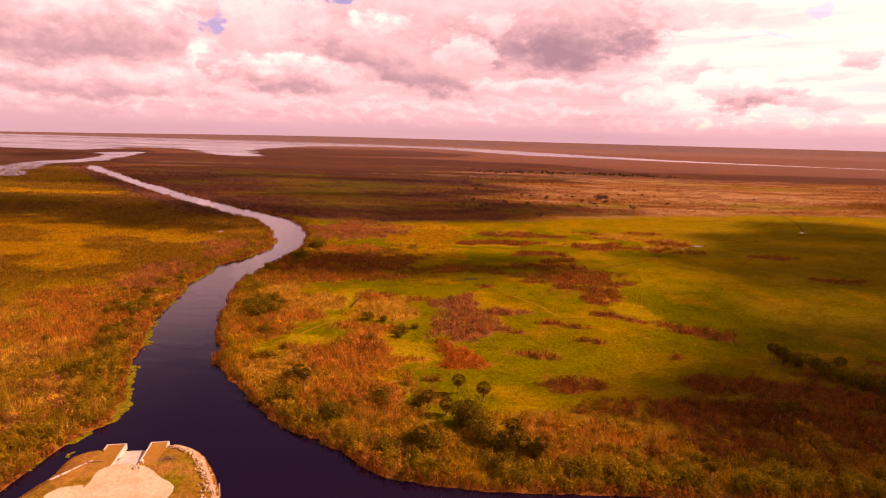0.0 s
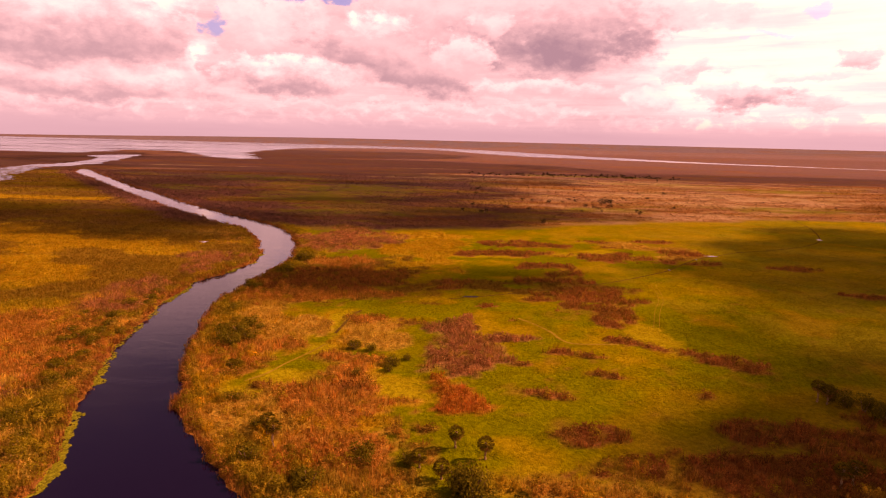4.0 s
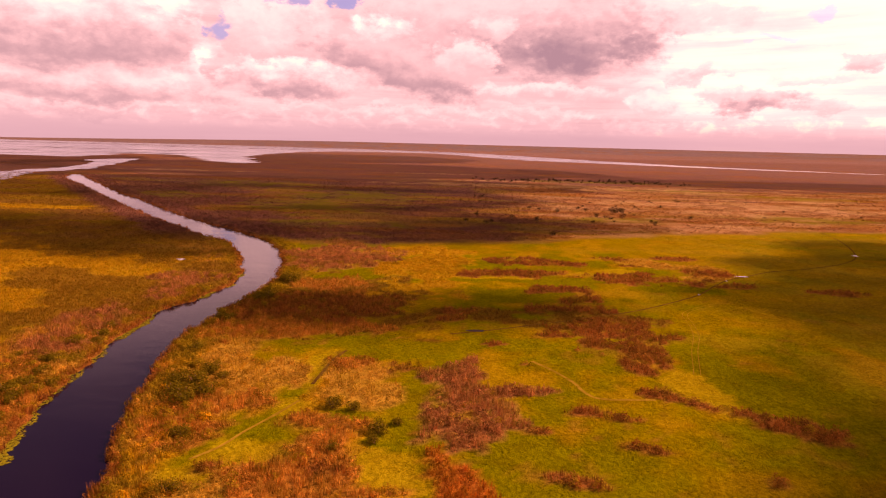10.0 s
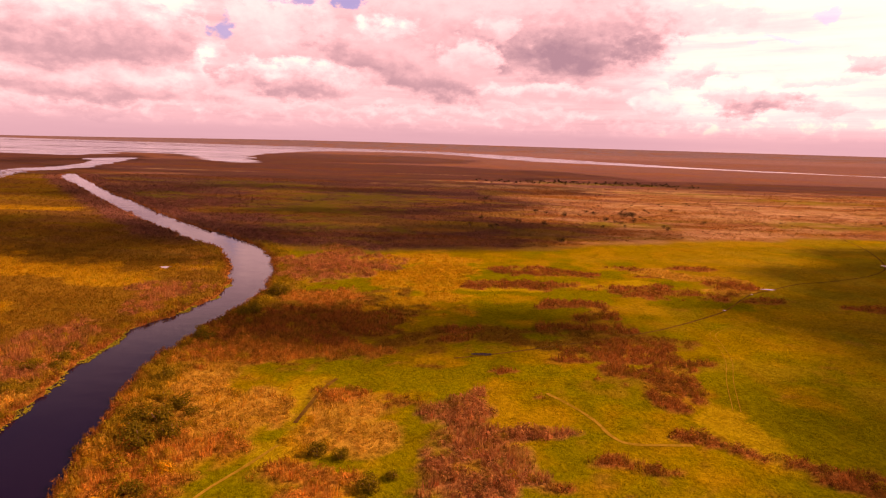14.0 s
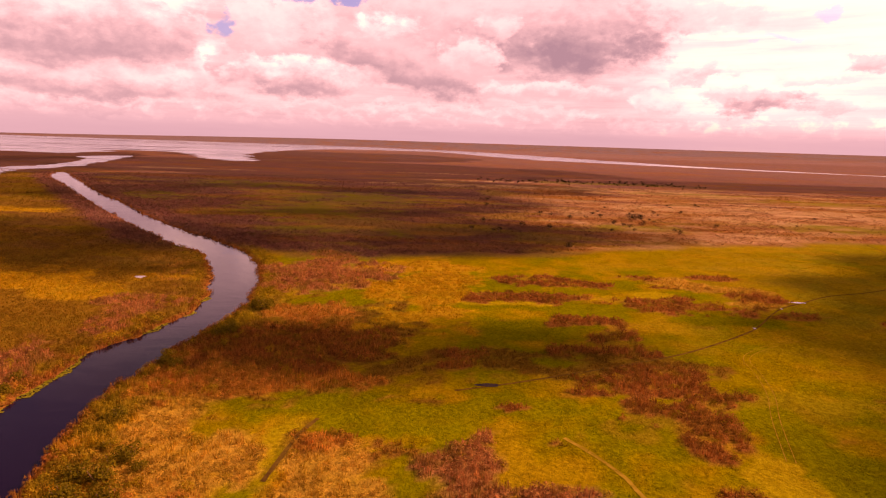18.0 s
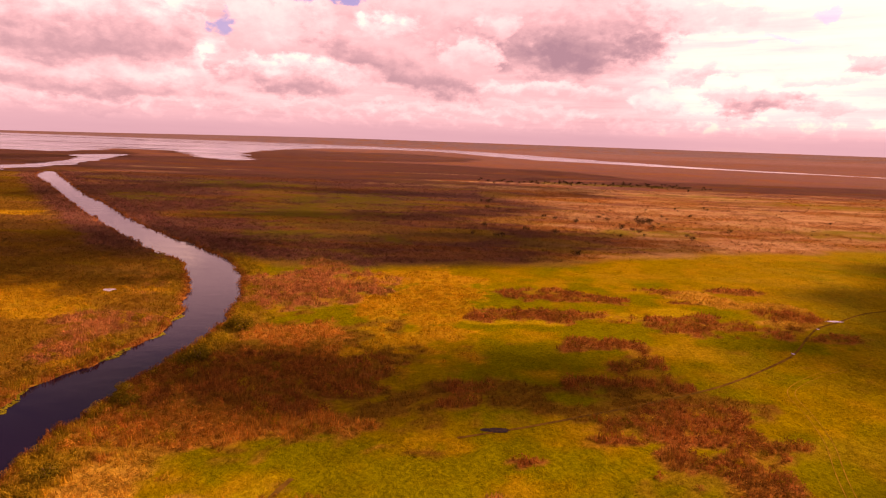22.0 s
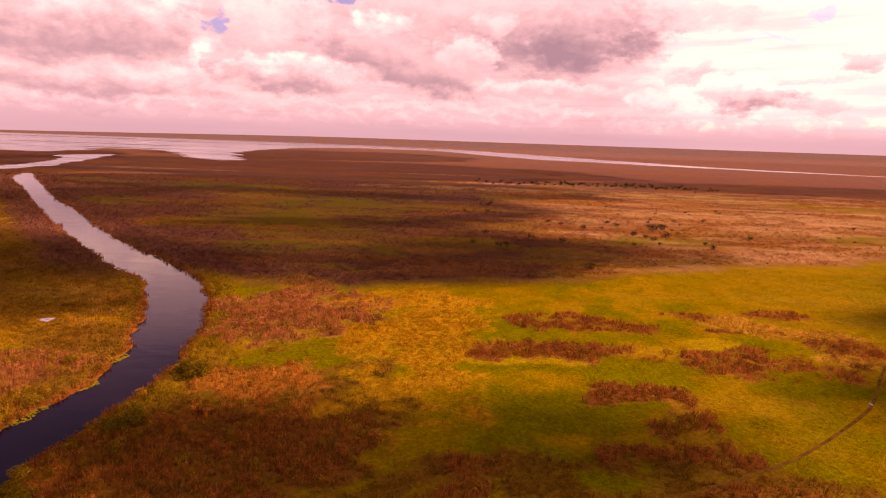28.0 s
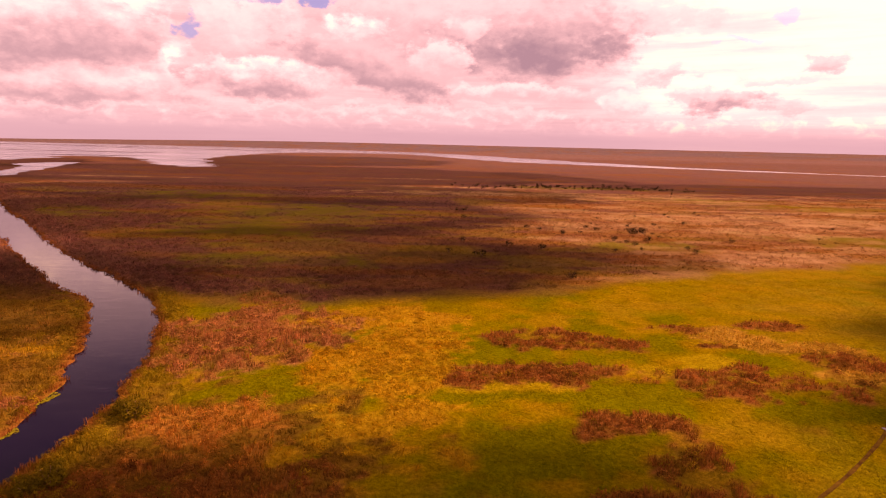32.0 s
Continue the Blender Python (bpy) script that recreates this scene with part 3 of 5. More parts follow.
    lay(belt * lw * ease(mid, 0.42, 0.55) * 0.5, "rust", 0.9)
    lay(belt * lw * ease(fbm(x, y, 9, 191, 4), 0.46, 0.56) * 0.85, "olive", 0.9)
    lay(belt * lw * ease(fine, 0.50, 0.60), "reeds", 0.9)
    lay(belt * (1 - lw) * ease(y, 250, 215), "orange", 0.9)
    lay(belt * (1 - lw) * ease(fine, 0.50, 0.40) * ease(y, 250, 215), "gold", 0.8)
    lay(belt * (1 - lw) * ease(mid, 0.50, 0.62) * ease(y, 300, 230) * 0.8, "rust", 0.9)
    lay(ease(d, 14, 5) * ease(fine, 0.48, 0.58) * 0.85, "olive", 0.9)
    lay(ease(d + 6 * wx, 15, 8) * (1 - lw) * ease(y, 235, 260) * ease(y, 480, 420) * 0.85, "olive", 0.9)
    for rows, tint, height in ((DUN, "dun", 0.35), (GOLD, "gold", 0.4), (GREEN, "green", 0.05), (LIME, "lime", 0.15), (ORANGE, "orange", 0.45), (RUST, "rust", 0.85), (SHADED_BROWN, "dark", 0.8), (RED, "red", 0.7), (REEDS, "reeds", 1.0), (BROWN, "brown", 0.9), (BROWN_TRACK, "brown", 0.8), (BROWN_FAR, "brown", 0.75), (BROWN_NEAR, "brown", 0.8)):
        if tint == "rust":
            lay(lw * ease(fbm(x * 0.7, y, 20, 183, 4), 0.46, 0.58) * ease(y, 200, 240) * 0.8, "dun", 0.35)
        holes = 0.25 + 0.75 * ease(0.5 * fine + 0.5 * fbm(x, y, 8, 53, 3), 0.36, 0.46) if height > 0.7 else 0.75 + 0.25 * ease(fine, 0.35, 0.5)
        lay(patch(x, y, rows, wx, wy) * holes, tint, height)
    lay(ease(fine, 0.58, 0.68) * 0.4 * tall, "bush")
    lay(ease(d + 8 * wx, 26, 14) * ease(y, 415, 450) * ease(y, 1000, 950) * 0.9, "mauve", 0.95)
    lay(ease(d, 2.2, 0.3) * 0.85, "dark")
    return c, tall


def mesh_object(name, verts, faces, mat, tone=None, smooth=False):
    """One mesh from arrays; the faces all have the same number of corners."""
    me = bpy.data.meshes.new(name)
    faces = np.asarray(faces, np.int32)
    n = faces.shape[1]
    me.vertices.add(len(verts))
    me.vertices.foreach_set("co", np.asarray(verts, np.float32).ravel())
    me.loops.add(faces.size)
    me.loops.foreach_set("vertex_index", faces.ravel())
    me.polygons.add(len(faces))
    me.polygons.foreach_set("loop_start", np.arange(0, faces.size, n, dtype=np.int32))
    me.polygons.foreach_set("loop_total", np.full(len(faces), n, np.int32))
    if smooth:
        me.polygons.foreach_set("use_smooth", np.ones(len(faces), bool))
    if tone is not None:
        a = me.color_attributes.new("tone", "FLOAT_COLOR", "POINT")
        a.data.foreach_set("color", np.concatenate([tone, np.ones((len(tone), 1))], 1).astype(np.float32).ravel())
    me.update(calc_edges=True)
    me.materials.append(mat)
    return new(name, me)


# ---- the ground: one sheet to the horizon ----
def steps(*pieces):
    out = []
    for a, b, n in pieces:
        out.append(np.linspace(a, b, n, endpoint=False))
    return np.concatenate(out)


SLIP_AT, SLIP_U, SLIP_V = np.array((-57.25, 104.65)), np.array((0.986, 0.168)), np.array((-0.168, 0.986))


def slip_uv(x, y):
    """Across and along the boat ramp, from the middle of its mouth."""
    return (x - SLIP_AT[0]) * SLIP_U[0] + (y - SLIP_AT[1]) * SLIP_U[1], (x - SLIP_AT[0]) * SLIP_V[0] + (y - SLIP_AT[1]) * SLIP_V[1]


def on_spit(x, y, d):
    return (x > -71.5) & (x < -30) & (y < 107) & (d > 0)


def ground_height(x, y, d, tall):
    z = np.clip(d * 0.35, -1.6, 0.22) - 0.22 * (d > 290)
    z = np.where(d > 2, z + tall * 0.25 * fbm(x, y, 5, 71, 3) + 0.18 * (fbm(x, y, 9, 81, 3) - 0.5), z)
    z = np.where(on_spit(x, y, d), np.clip(d * 0.5, 0, 0.72), z)
    u, v = slip_uv(x, y)
    z = np.where((np.abs(u) < 2.9) & (v > -9.2) & (v < 3), np.minimum(z, 0.45 - 0.13 * (v + 8.6)), z)
    z = np.where(y > 1000, -0.02, z)
    return z + 42 * ease(y, 4300, 4950) * (0.15 + 0.85 * ease(x, -4300, -600))


def build_ground():
    ys = steps((-5200, -800, 12), (-800, 20, 20), (20, 84, 32), (84, 460, 200), (460, 1000, 120), (1000, 1800, 60), (1800, 4200, 50), (4200, 4950, 14), (4950, 7000, 4))
    right = steps((0, 340, 160), (340, 640, 50), (640, 1500, 40), (1500, 6000, 24))
    xs = np.concatenate([-right[:0:-1], right])
    gx, gy = np.meshgrid(xs, ys)
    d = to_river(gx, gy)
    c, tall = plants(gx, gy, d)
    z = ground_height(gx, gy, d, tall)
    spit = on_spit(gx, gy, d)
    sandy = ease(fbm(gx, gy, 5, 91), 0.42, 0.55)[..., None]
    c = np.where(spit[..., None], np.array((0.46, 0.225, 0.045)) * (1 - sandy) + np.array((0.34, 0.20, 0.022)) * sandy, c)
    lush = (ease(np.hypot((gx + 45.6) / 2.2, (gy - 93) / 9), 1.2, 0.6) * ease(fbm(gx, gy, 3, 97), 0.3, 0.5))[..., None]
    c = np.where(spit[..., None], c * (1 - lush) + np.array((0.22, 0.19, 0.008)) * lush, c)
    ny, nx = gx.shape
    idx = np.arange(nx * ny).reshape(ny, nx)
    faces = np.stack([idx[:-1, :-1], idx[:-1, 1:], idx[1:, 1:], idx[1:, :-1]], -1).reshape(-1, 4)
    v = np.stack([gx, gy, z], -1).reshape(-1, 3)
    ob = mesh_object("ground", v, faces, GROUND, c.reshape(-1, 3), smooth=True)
    return tagged(ob, "flat freshwater marsh with green meadow, rust and brown sedge", "ground", kind="structure")


build_ground()


def sheet(name, ring, z, mat):
    """A level sheet within an outline."""
    out = delaunay_2d_cdt([Vector(p) for p in ring], [], [list(range(len(ring)))], 1, 1e-4)
    me = bpy.data.meshes.new(name)
    me.from_pydata([(p.x, p.y, z) for p in out[0]], [], [f for f in out[2]])
    me.update()
    if me.polygons and me.polygons[0].normal.z < 0:
        me.flip_normals()
    me.materials.append(mat)
    return new(name, me)


def ragged(points, size, amount, seed, steps=22):
    """A closed outline with uneven inlets."""
    p = spline(points, steps, closed=True)
    p[:, 0] += (fbm(p[:, 0] * 0.15, p[:, 1], size * 0.4, seed + 5, 4) - 0.5) * 5 * amount + (fbm(p[:, 0], p[:, 1], size, seed, 4) - 0.5) * 2 * amount
    p[:, 1] += (fbm(p[:, 0], p[:, 1], size, seed + 9, 4) - 0.5) * 2 * amount
    return p


water_quad = [(-640, -45), (470, -45), (470, 1005), (-640, 1005)]
tagged(sheet("river", water_quad, -0.24, WATER), "calm dark tannin-stained river winding through the marsh", "river", kind="structure")
LAKE = [(-5200, 1800), (-1500, 1680), (-1022, 1634), (-1000, 1790), (-1030, 1990), (-847, 1950), (-663, 1680), (-536, 1500), (-480, 1530), (-500, 1658), (-612, 1895), (-680, 2425),
        (-580, 3080), (-273, 3190), (-22, 3072), (242, 2425), (391, 2262), (602, 2122), (906, 1941), (1242, 1766), (1800, 1520), (1800, 1545), (1274, 1800), (1082, 1930),
        (820, 2175), (484, 2796), (319, 3185), (-28, 3700), (-336, 3900), (-770, 4180), (-1645, 4270), (-2350, 4290), (-5200, 4290)]
tagged(sheet("lake", ragged(LAKE, 90, 24, 301), 0.08, LAKE_WATER), "wide pale lake with ragged marsh shores reflecting the sky", "lake", kind="structure")
ARM = [(-1180, 745), (-800, 770), (-590, 742), (-528, 716), (-530, 748), (-575, 805), (-592, 870), (-636, 951), (-647, 1059), (-650, 1156), (-742, 1428), (-800, 1590), (-862, 1470), (-795, 1388), (-716, 1215), (-700, 1098), (-708, 1047), (-688, 955), (-676, 890), (-830, 850), (-1180, 820)]
tagged(sheet("backwater", ragged(ARM, 40, 6, 331), 0.30, LAKE_WATER), "shallow pale backwater between beds of brown sedge", "backwater", kind="structure")
for row in ((-1900, 2100, 500, 14), (-1350, 2500, 380, 16), (-1250, 3300, 500, 25), (-2600, 1900, 420, 22), (-1050, 2080, 160, 14), (-2300, 3600, 900, 40)):
    cx, cy, rx, ry = row
    a = np.linspace(0, 2 * np.pi, 60, endpoint=False)
    ring = np.stack([cx + rx * np.cos(a), cy + ry * np.sin(a)], 1)
    ring += (np.stack([fbm(ring[:, 0], ring[:, 1], 120, 401), fbm(ring[:, 0], ring[:, 1], 60, 411)], 1) - 0.5) * np.array((160, 30))
    island = sheet("marsh_island", ring, 0.35, GROUND)
    layer = island.data.color_attributes.new("tone", "FLOAT_COLOR", "POINT")
    layer.data.foreach_set("color", np.tile(np.array((0.11, 0.05, 0.028, 1.0), np.float32), len(island.data.vertices)))
    tagged(island, "low strip of brown sedge marsh lying in the lake", "island", kind="structure")


# ---- clouds between the sun and the marsh; they cast the shade that lies on it ----
def puff(rs, seed):
    """One heap of cloud: a lumpy flattened ball."""
    bm = bmesh.new()
    bmesh.ops.create_icosphere(bm, subdivisions=4, radius=1.0)
    for v in bm.verts:
        p = v.co.copy()
        k = 1 + 0.22 * noise.fractal(p * 2.2 + Vector((seed * 7.3, 0, 0)), 0.8, 2.0, 4)
        v.co = p * k
        if v.co.z < -0.25:
            v.co.z = -0.25 + (v.co.z + 0.25) * 0.25
    return bm


def build_clouds():
    high = 1500.0
    shift = Vector((TO_SUN.x, TO_SUN.y)) * (high / TO_SUN.z)
    banks = [[(235, 310, 114, 40), (275, 272, 138, 38), (262, 372, 92, 44), (285, 430, 55, 45), (330, 270, 130, 60)],
             [(110, 130, 62, 22), (136, 152, 66, 18), (160, 180, 66, 18), (180, 120, 120, 50), (70, 136, 34, 14), (260, 150, 120, 60)],
             [(-75, 520, 135, 92), (10, 478, 62, 52), (-170, 720, 230, 130), (-140, 930, 330, 120), (40, 520, 60, 40), (98, 520, 70, 36)],
             [(560, 600, 120, 64), (690, 560, 160, 110)],
             [(-290, 440, 120, 72), (-440, 450, 140, 76), (-175, 430, 72, 72)],
             [(-12, 277, 64, 27), (-52, 266, 42, 25), (32, 284, 38, 20)],
             [(165, 210, 78, 36), (140, 172, 64, 20)],
             [(-470, 760, 170, 90), (-900, 1000, 300, 200), (-300, 1350, 560, 260), (-1400, 1500, 600, 300), (-420, 2100, 460, 380), (640, 1130, 380, 100)]]
    n = 0
    for at, rows in enumerate(banks):
        bm = bmesh.new()
        for cx, cy, rx, ry in rows:
            n += 1
            q = puff(1, n)
            m = Matrix.Translation((cx + shift.x, cy + shift.y, high)) @ Matrix.Diagonal((rx * 1.1, ry * 1.1, min(rx, ry) * 0.18, 1))
            bmesh.ops.transform(q, matrix=m, verts=q.verts)
            me = bpy.data.meshes.new("puff")
            q.to_mesh(me)
            q.free()
            bm.from_mesh(me)
            bpy.data.meshes.remove(me)
        me = bpy.data.meshes.new("cloud")
        bm.to_mesh(me)
        bm.free()
        me.materials.append(CLOUD if at < 2 else MIDDLE_CLOUD if at in (2, 4, 5) else THIN_CLOUD)
        for p in me.polygons:
            p.use_smooth = True
        tagged(new("cloud", me), "low heaped fair-weather cloud with a flat grey base", "cloud", group="clouds over the marsh", kind="structure")


build_clouds()


# ---- plants without number ----
def tuft(blades, spread, lean, width, rng):
    """Blades of grass from one root; unit height."""
    v, f = [], []
    for i in range(blades):
        a = rng.uniform(0, 2 * np.pi)
        r = spread * np.sqrt(rng.uniform(0, 1))
        b = rng.uniform(0, 2 * np.pi)
        root = np.array((r * np.cos(a), r * np.sin(a), -0.12))
        side = np.array((np.cos(b), np.sin(b), 0)) * width * rng.uniform(0.6, 1.2)
        tip = root + np.array((np.cos(a) * lean * rng.uniform(0.2, 1), np.sin(a) * lean * rng.uniform(0.2, 1), rng.uniform(0.7, 1.1) + 0.1))
        k = len(v)
        v += [root - side, root + side, tip]
        f.append((k, k + 1, k + 2))
    return np.array(v), np.array(f)


def leafy(leaves, size, rng, low=0.0):
    """A low shrub: leaf sprays over a lumpy dome; unit height and radius."""
    v, f = [], []
    for i in range(leaves):
        a, h = rng.uniform(0, 2 * np.pi), rng.uniform(low, 1)
        r = np.sqrt(max(0.0, 1 - h * h)) * rng.uniform(0.55, 1.05)
        p = np.array((r * np.cos(a), r * np.sin(a), h * rng.uniform(0.7, 1.0)))
        out = p / (np.linalg.norm(p) + 1e-6) + rng.normal(size=3) * 0.25
        e1 = np.cross(out, rng.normal(size=3))
        e1 /= np.linalg.norm(e1)
        e2 = np.cross(out, e1)
        e2 /= np.linalg.norm(e2)
        s = size * rng.uniform(0.6, 1.3)
        k = len(v)
        v += [p - e1 * s, p + e1 * s * 0.7 + e2 * s * 0.4, p + e2 * s]
        f.append((k, k + 1, k + 2))
    return np.array(v), np.array(f)


def scatter(name, x, y, z, wide, high, tint, shapes, rng, label, category):
    """All plants of a kind as one mesh."""
    which = rng.randint(0, len(shapes), len(x))
    vs, fs, cs, base = [], [], [], 0
    for i, (sv, sf) in enumerate(shapes):
        m = which == i
        n = m.sum()
        if not n:
            continue
        a = rng.uniform(0, 2 * np.pi, n)
        ca, sa = np.cos(a)[:, None], np.sin(a)[:, None]
        px = (sv[None, :, 0] * ca - sv[None, :, 1] * sa) * wide[m, None] + x[m, None]
        py = (sv[None, :, 0] * sa + sv[None, :, 1] * ca) * wide[m, None] + y[m, None]
        pz = sv[None, :, 2] * high[m, None] + z[m, None]
        vs.append(np.stack([px, py, pz], -1).reshape(-1, 3))
        fs.append((sf[None] + (np.arange(n) * len(sv))[:, None, None] + base).reshape(-1, 3))
        cs.append(np.repeat(tint[m], len(sv), 0))
        base += n * len(sv)
    ob = mesh_object(name, np.concatenate(vs), np.concatenate(fs), LEAF, np.concatenate(cs))
    return tagged(ob, label, category, kind="stuff")


POOLS = [(-135, 354, 2.2, 2.2), (151, 347.8, 3.2, 0.9), (13.0, 249.2, 3.6, 1.0), (113, 308.4, 0.5, 0.7), (138, 336.8, 0.5, 0.7), (255, 418, 1.4, 1.6)]
TRACK = spline([(4, 245), (22, 252.3), (42, 261.4), (68, 274.3), (82, 283), (98, 295), (113, 308), (128, 326), (139, 338), (152, 347), (172, 361), (197, 371), (226, 388), (254, 416), (282, 472), (297, 519)], 10)
TRAIL = spline([(28, 222), (33, 215), (37, 207), (39, 200), (43, 196.5), (56, 197)], 8)
WHEELS = spline([(122, 297), (111, 291), (98, 281), (93.5, 274), (92, 265), (88, 250), (81, 234), (74, 215)], 8)
DITCH = spline([(-27.6, 227), (-29.6, 221), (-30.6, 215), (-31.4, 208), (-32.2, 201)], 8)
PATH_LEFT = spline([(-33, 191), (-37, 182.5), (-41, 175), (-44, 168), (-48, 163)], 8)


def open_water(x, y):
    w = np.zeros(x.shape, bool)
    for cx, cy, rx, ry in POOLS:
        w |= ((x - cx) / rx) ** 2 + ((y - cy) / ry) ** 2 < 1
    return w | (line_distance(x, y, DITCH) < 0.6)


def build_plants():
    rng = np.random.RandomState(5)
    grass = [tuft(6, 0.5, 0.5, 0.11, rng) for _ in range(5)]
    reed = [tuft(8, 0.5, 0.35, 0.085, rng) for _ in range(6)]
    shrub = [leafy(26, 0.26, rng) for _ in range(8)]
    x, y = [], []
    for y0, y1, gap in ((84, 130, 0.82), (130, 300, 0.92), (300, 380, 1.25), (380, 480, 1.8), (480, 700, 3.0), (700, 1000, 4.6)):
        half = 0.80 * y1 + 14
        gx, gy = np.meshgrid(np.arange(-half, half, gap), np.arange(y0, y1, gap))
        gx, gy = gx.ravel() + rng.uniform(-0.6, 0.6, gx.size) * gap, gy.ravel() + rng.uniform(-0.6, 0.6, gy.size) * gap
        keep = np.abs(gx) < 0.80 * gy + 14
        x.append(gx[keep])
        y.append(gy[keep])
    x, y = np.concatenate(x), np.concatenate(y)
    d = to_river(x, y)
    c, tall = plants(x, y, d)
    z = ground_height(x, y, d, tall)
    away = np.maximum(y - 180, 105)
    size = np.clip(away / 110, 1, 5)
    on_track = (line_distance(x, y, TRACK) < 0.45 + 0.5 * fbm(x, y, 5, 127, 2)) | (line_distance(x, y, TRAIL) < 0.5) | (line_distance(x, y, PATH_LEFT) < 0.2 + 0.6 * fbm(x, y, 4, 129, 2)) | (np.abs(line_distance(x, y, WHEELS) - 0.9) < 0.35)
    ok = (d > -0.7) & ~on_spit(x, y, d) & ~open_water(x, y) & ~on_track & ~((x > -72) & (x < -30) & (y < 107))
    q = rng.uniform(size=len(x))
    dens = fbm(x, y, 6, 121, 3)
    high_ones = ok & (tall > 0.3) & (q < 0.35 + 0.6 * tall)
    kind = fbm(x, y, 7, 131, 3) + rng.uniform(-0.12, 0.12, len(x))
    low = np.clip(1 - 1.3 * tall, 0, 1)[:, None]
    c = c * (1 + rng.uniform(-0.45, 0.5, (len(x), 1)) * (1 - 0.75 * low)) * (1 + rng.uniform(-0.08, 0.08, (len(x), 3)))
    a = high_ones & (kind > 0.50)
    b = high_ones & (kind <= 0.50)
    far = size > 1.4
    rise = 0.35 + 0.65 * tall
    for part_of, nm, lb, near in ((a & ~far, "shrub_thicket", "rust and olive marsh shrubs in dense thickets", 1), (a & far, "far_thicket", "distant brown marsh shrubs in low thickets", 0)):
        n = part_of.sum()
        scatter(nm, x[part_of], y[part_of], z[part_of], rng.uniform(0.55, 1.15, n) * np.sqrt(size[part_of]) * (1 if near else 1.3), rng.uniform(0.7, 2.0, n) * rise[part_of] * (0.4 + 1.3 * dens[part_of]),
                c[part_of], shrub, rng, lb, "shrubs")
    for part_of, nm, lb, near in ((b & ~far, "reed_bed", "tall dry orange and tan reeds along the river", 1), (b & far, "far_reeds", "distant stands of dry brown reeds", 0)):
        n = part_of.sum()
        scatter(nm, x[part_of], y[part_of], z[part_of], rng.uniform(0.8, 1.5, n) * size[part_of] ** 0.6, rng.uniform(0.9, 2.3, n) * rise[part_of],
                c[part_of] * 1.08, reed, rng, lb, "reeds")
    # larger shrubs standing out of the thickets and along the banks
    stand = [leafy(110, 0.155, rng) for _ in range(8)]
    shore = ease(d, 26, 8) * ease(y, 340, 250)
    want = np.clip(0.02 + 0.16 * shore * ease(fbm(x, y, 10, 151, 3), 0.40, 0.58) + 0.14 * shore * ease(y, 150, 110) + 0.10 * ease(d, 4, 1), 0, 1) * ease(tall, 0.4, 0.7)
    m = ok & (y < 400) & (d > 0.1) & (rng.uniform(size=len(x)) < want)
    n = m.sum()
    r = rng.uniform(0.8, 1.9, n)
    pick = rng.uniform(size=(n, 1))
    tint = np.where(pick < 0.45, TINT["olive"] * 1.15, np.where(pick < 0.7, TINT["bush"] * 1.2, c[m])) * rng.uniform(0.8, 1.25, (n, 1))
    scatter("tall_shrubs", x[m], y[m], z[m], r, r * rng.uniform(0.75, 1.15, n), tint, stand, rng, "rounded olive and rust shrubs standing above the reeds", "shrubs")
    m = ok & ~high_ones & (y < 620) & (q < 0.1 + 0.8 * ease(dens, 0.42, 0.68))
    n = m.sum()
    scatter("meadow_grass", x[m], y[m], z[m], rng.uniform(0.8, 1.5, n) * size[m] ** 0.7, rng.uniform(0.08, 0.24, n), c[m], grass, rng, "short green and yellow meadow grass in tufts", "grass")
    # small dark shrubs dotted over the far marsh
    px, py = rng.uniform(-560, 620, 5200), 430 + 620 * rng.uniform(size=5200) ** 1.2
    m = (np.abs(px) < 0.8 * py) & (py > 432 + 0.4 * np.clip(px, 0, 290)) & (fbm(px * 0.5, py, 40, 145, 4) + rng.uniform(-0.1, 0.1, len(px)) > 0.5)
    px, py = px[m], py[m]
    pd = to_river(px, py)
    px, py, pd = px[pd > 3], py[pd > 3], pd[pd > 3]
    n = len(px)
    r = rng.uniform(0.5, 1.3, n)
    scatter("far_shrubs", px, py, ground_height(px, py, pd, np.full(n, 0.3)), r, r * rng.uniform(0.6, 1.0, n), np.tile(np.array((0.085, 0.050, 0.014)), (n, 1)) * rng.uniform(0.6, 1.6, (n, 1)), shrub, rng, "small dark shrubs dotted over the distant marsh", "shrubs")
    # floating leaves along the outer bank
    s = spline(LEFT_BANK, 60)
    s = s[(s[:, 1] > 96) & (s[:, 1] < 345)]
    s = np.repeat(s, 22, 0)
    off = rng.uniform(-2.5, 4.0, len(s))
    px, py = s[:, 0] + off + rng.normal(0, 0.25, len(s)), s[:, 1] + rng.normal(0, 0.5, len(s))
    room = fbm(px, py, 9, 141, 3)
    dd = to_river(px, py)
    k = (dd < 0.4) & (dd > -2.2 * ease(room, 0.42, 0.62) - 0.2)
    px, py = px[k], py[k]
    pad = (np.array([(np.cos(t) * (1 - 0.2 * (i % 2)), np.sin(t) * (1 - 0.2 * (i % 2)), 0.02 * (i % 3)) for i, t in enumerate(np.linspace(0, 2 * np.pi, 7)[:-1])]), np.array([(0, 1, 2), (0, 2, 3), (0, 3, 4), (0, 4, 5)]))
    n = len(px)
    tint = TINT["lilies"] * (1 + rng.uniform(-0.35, 0.35, (n, 1)))
    scatter("floating_leaves", px, py, np.full(n, -0.215) + rng.uniform(0, 0.04, n), rng.uniform(0.16, 0.45, n), np.ones(n), tint, [pad], rng, "bright green mats of floating water plants", "water plants")


build_plants()


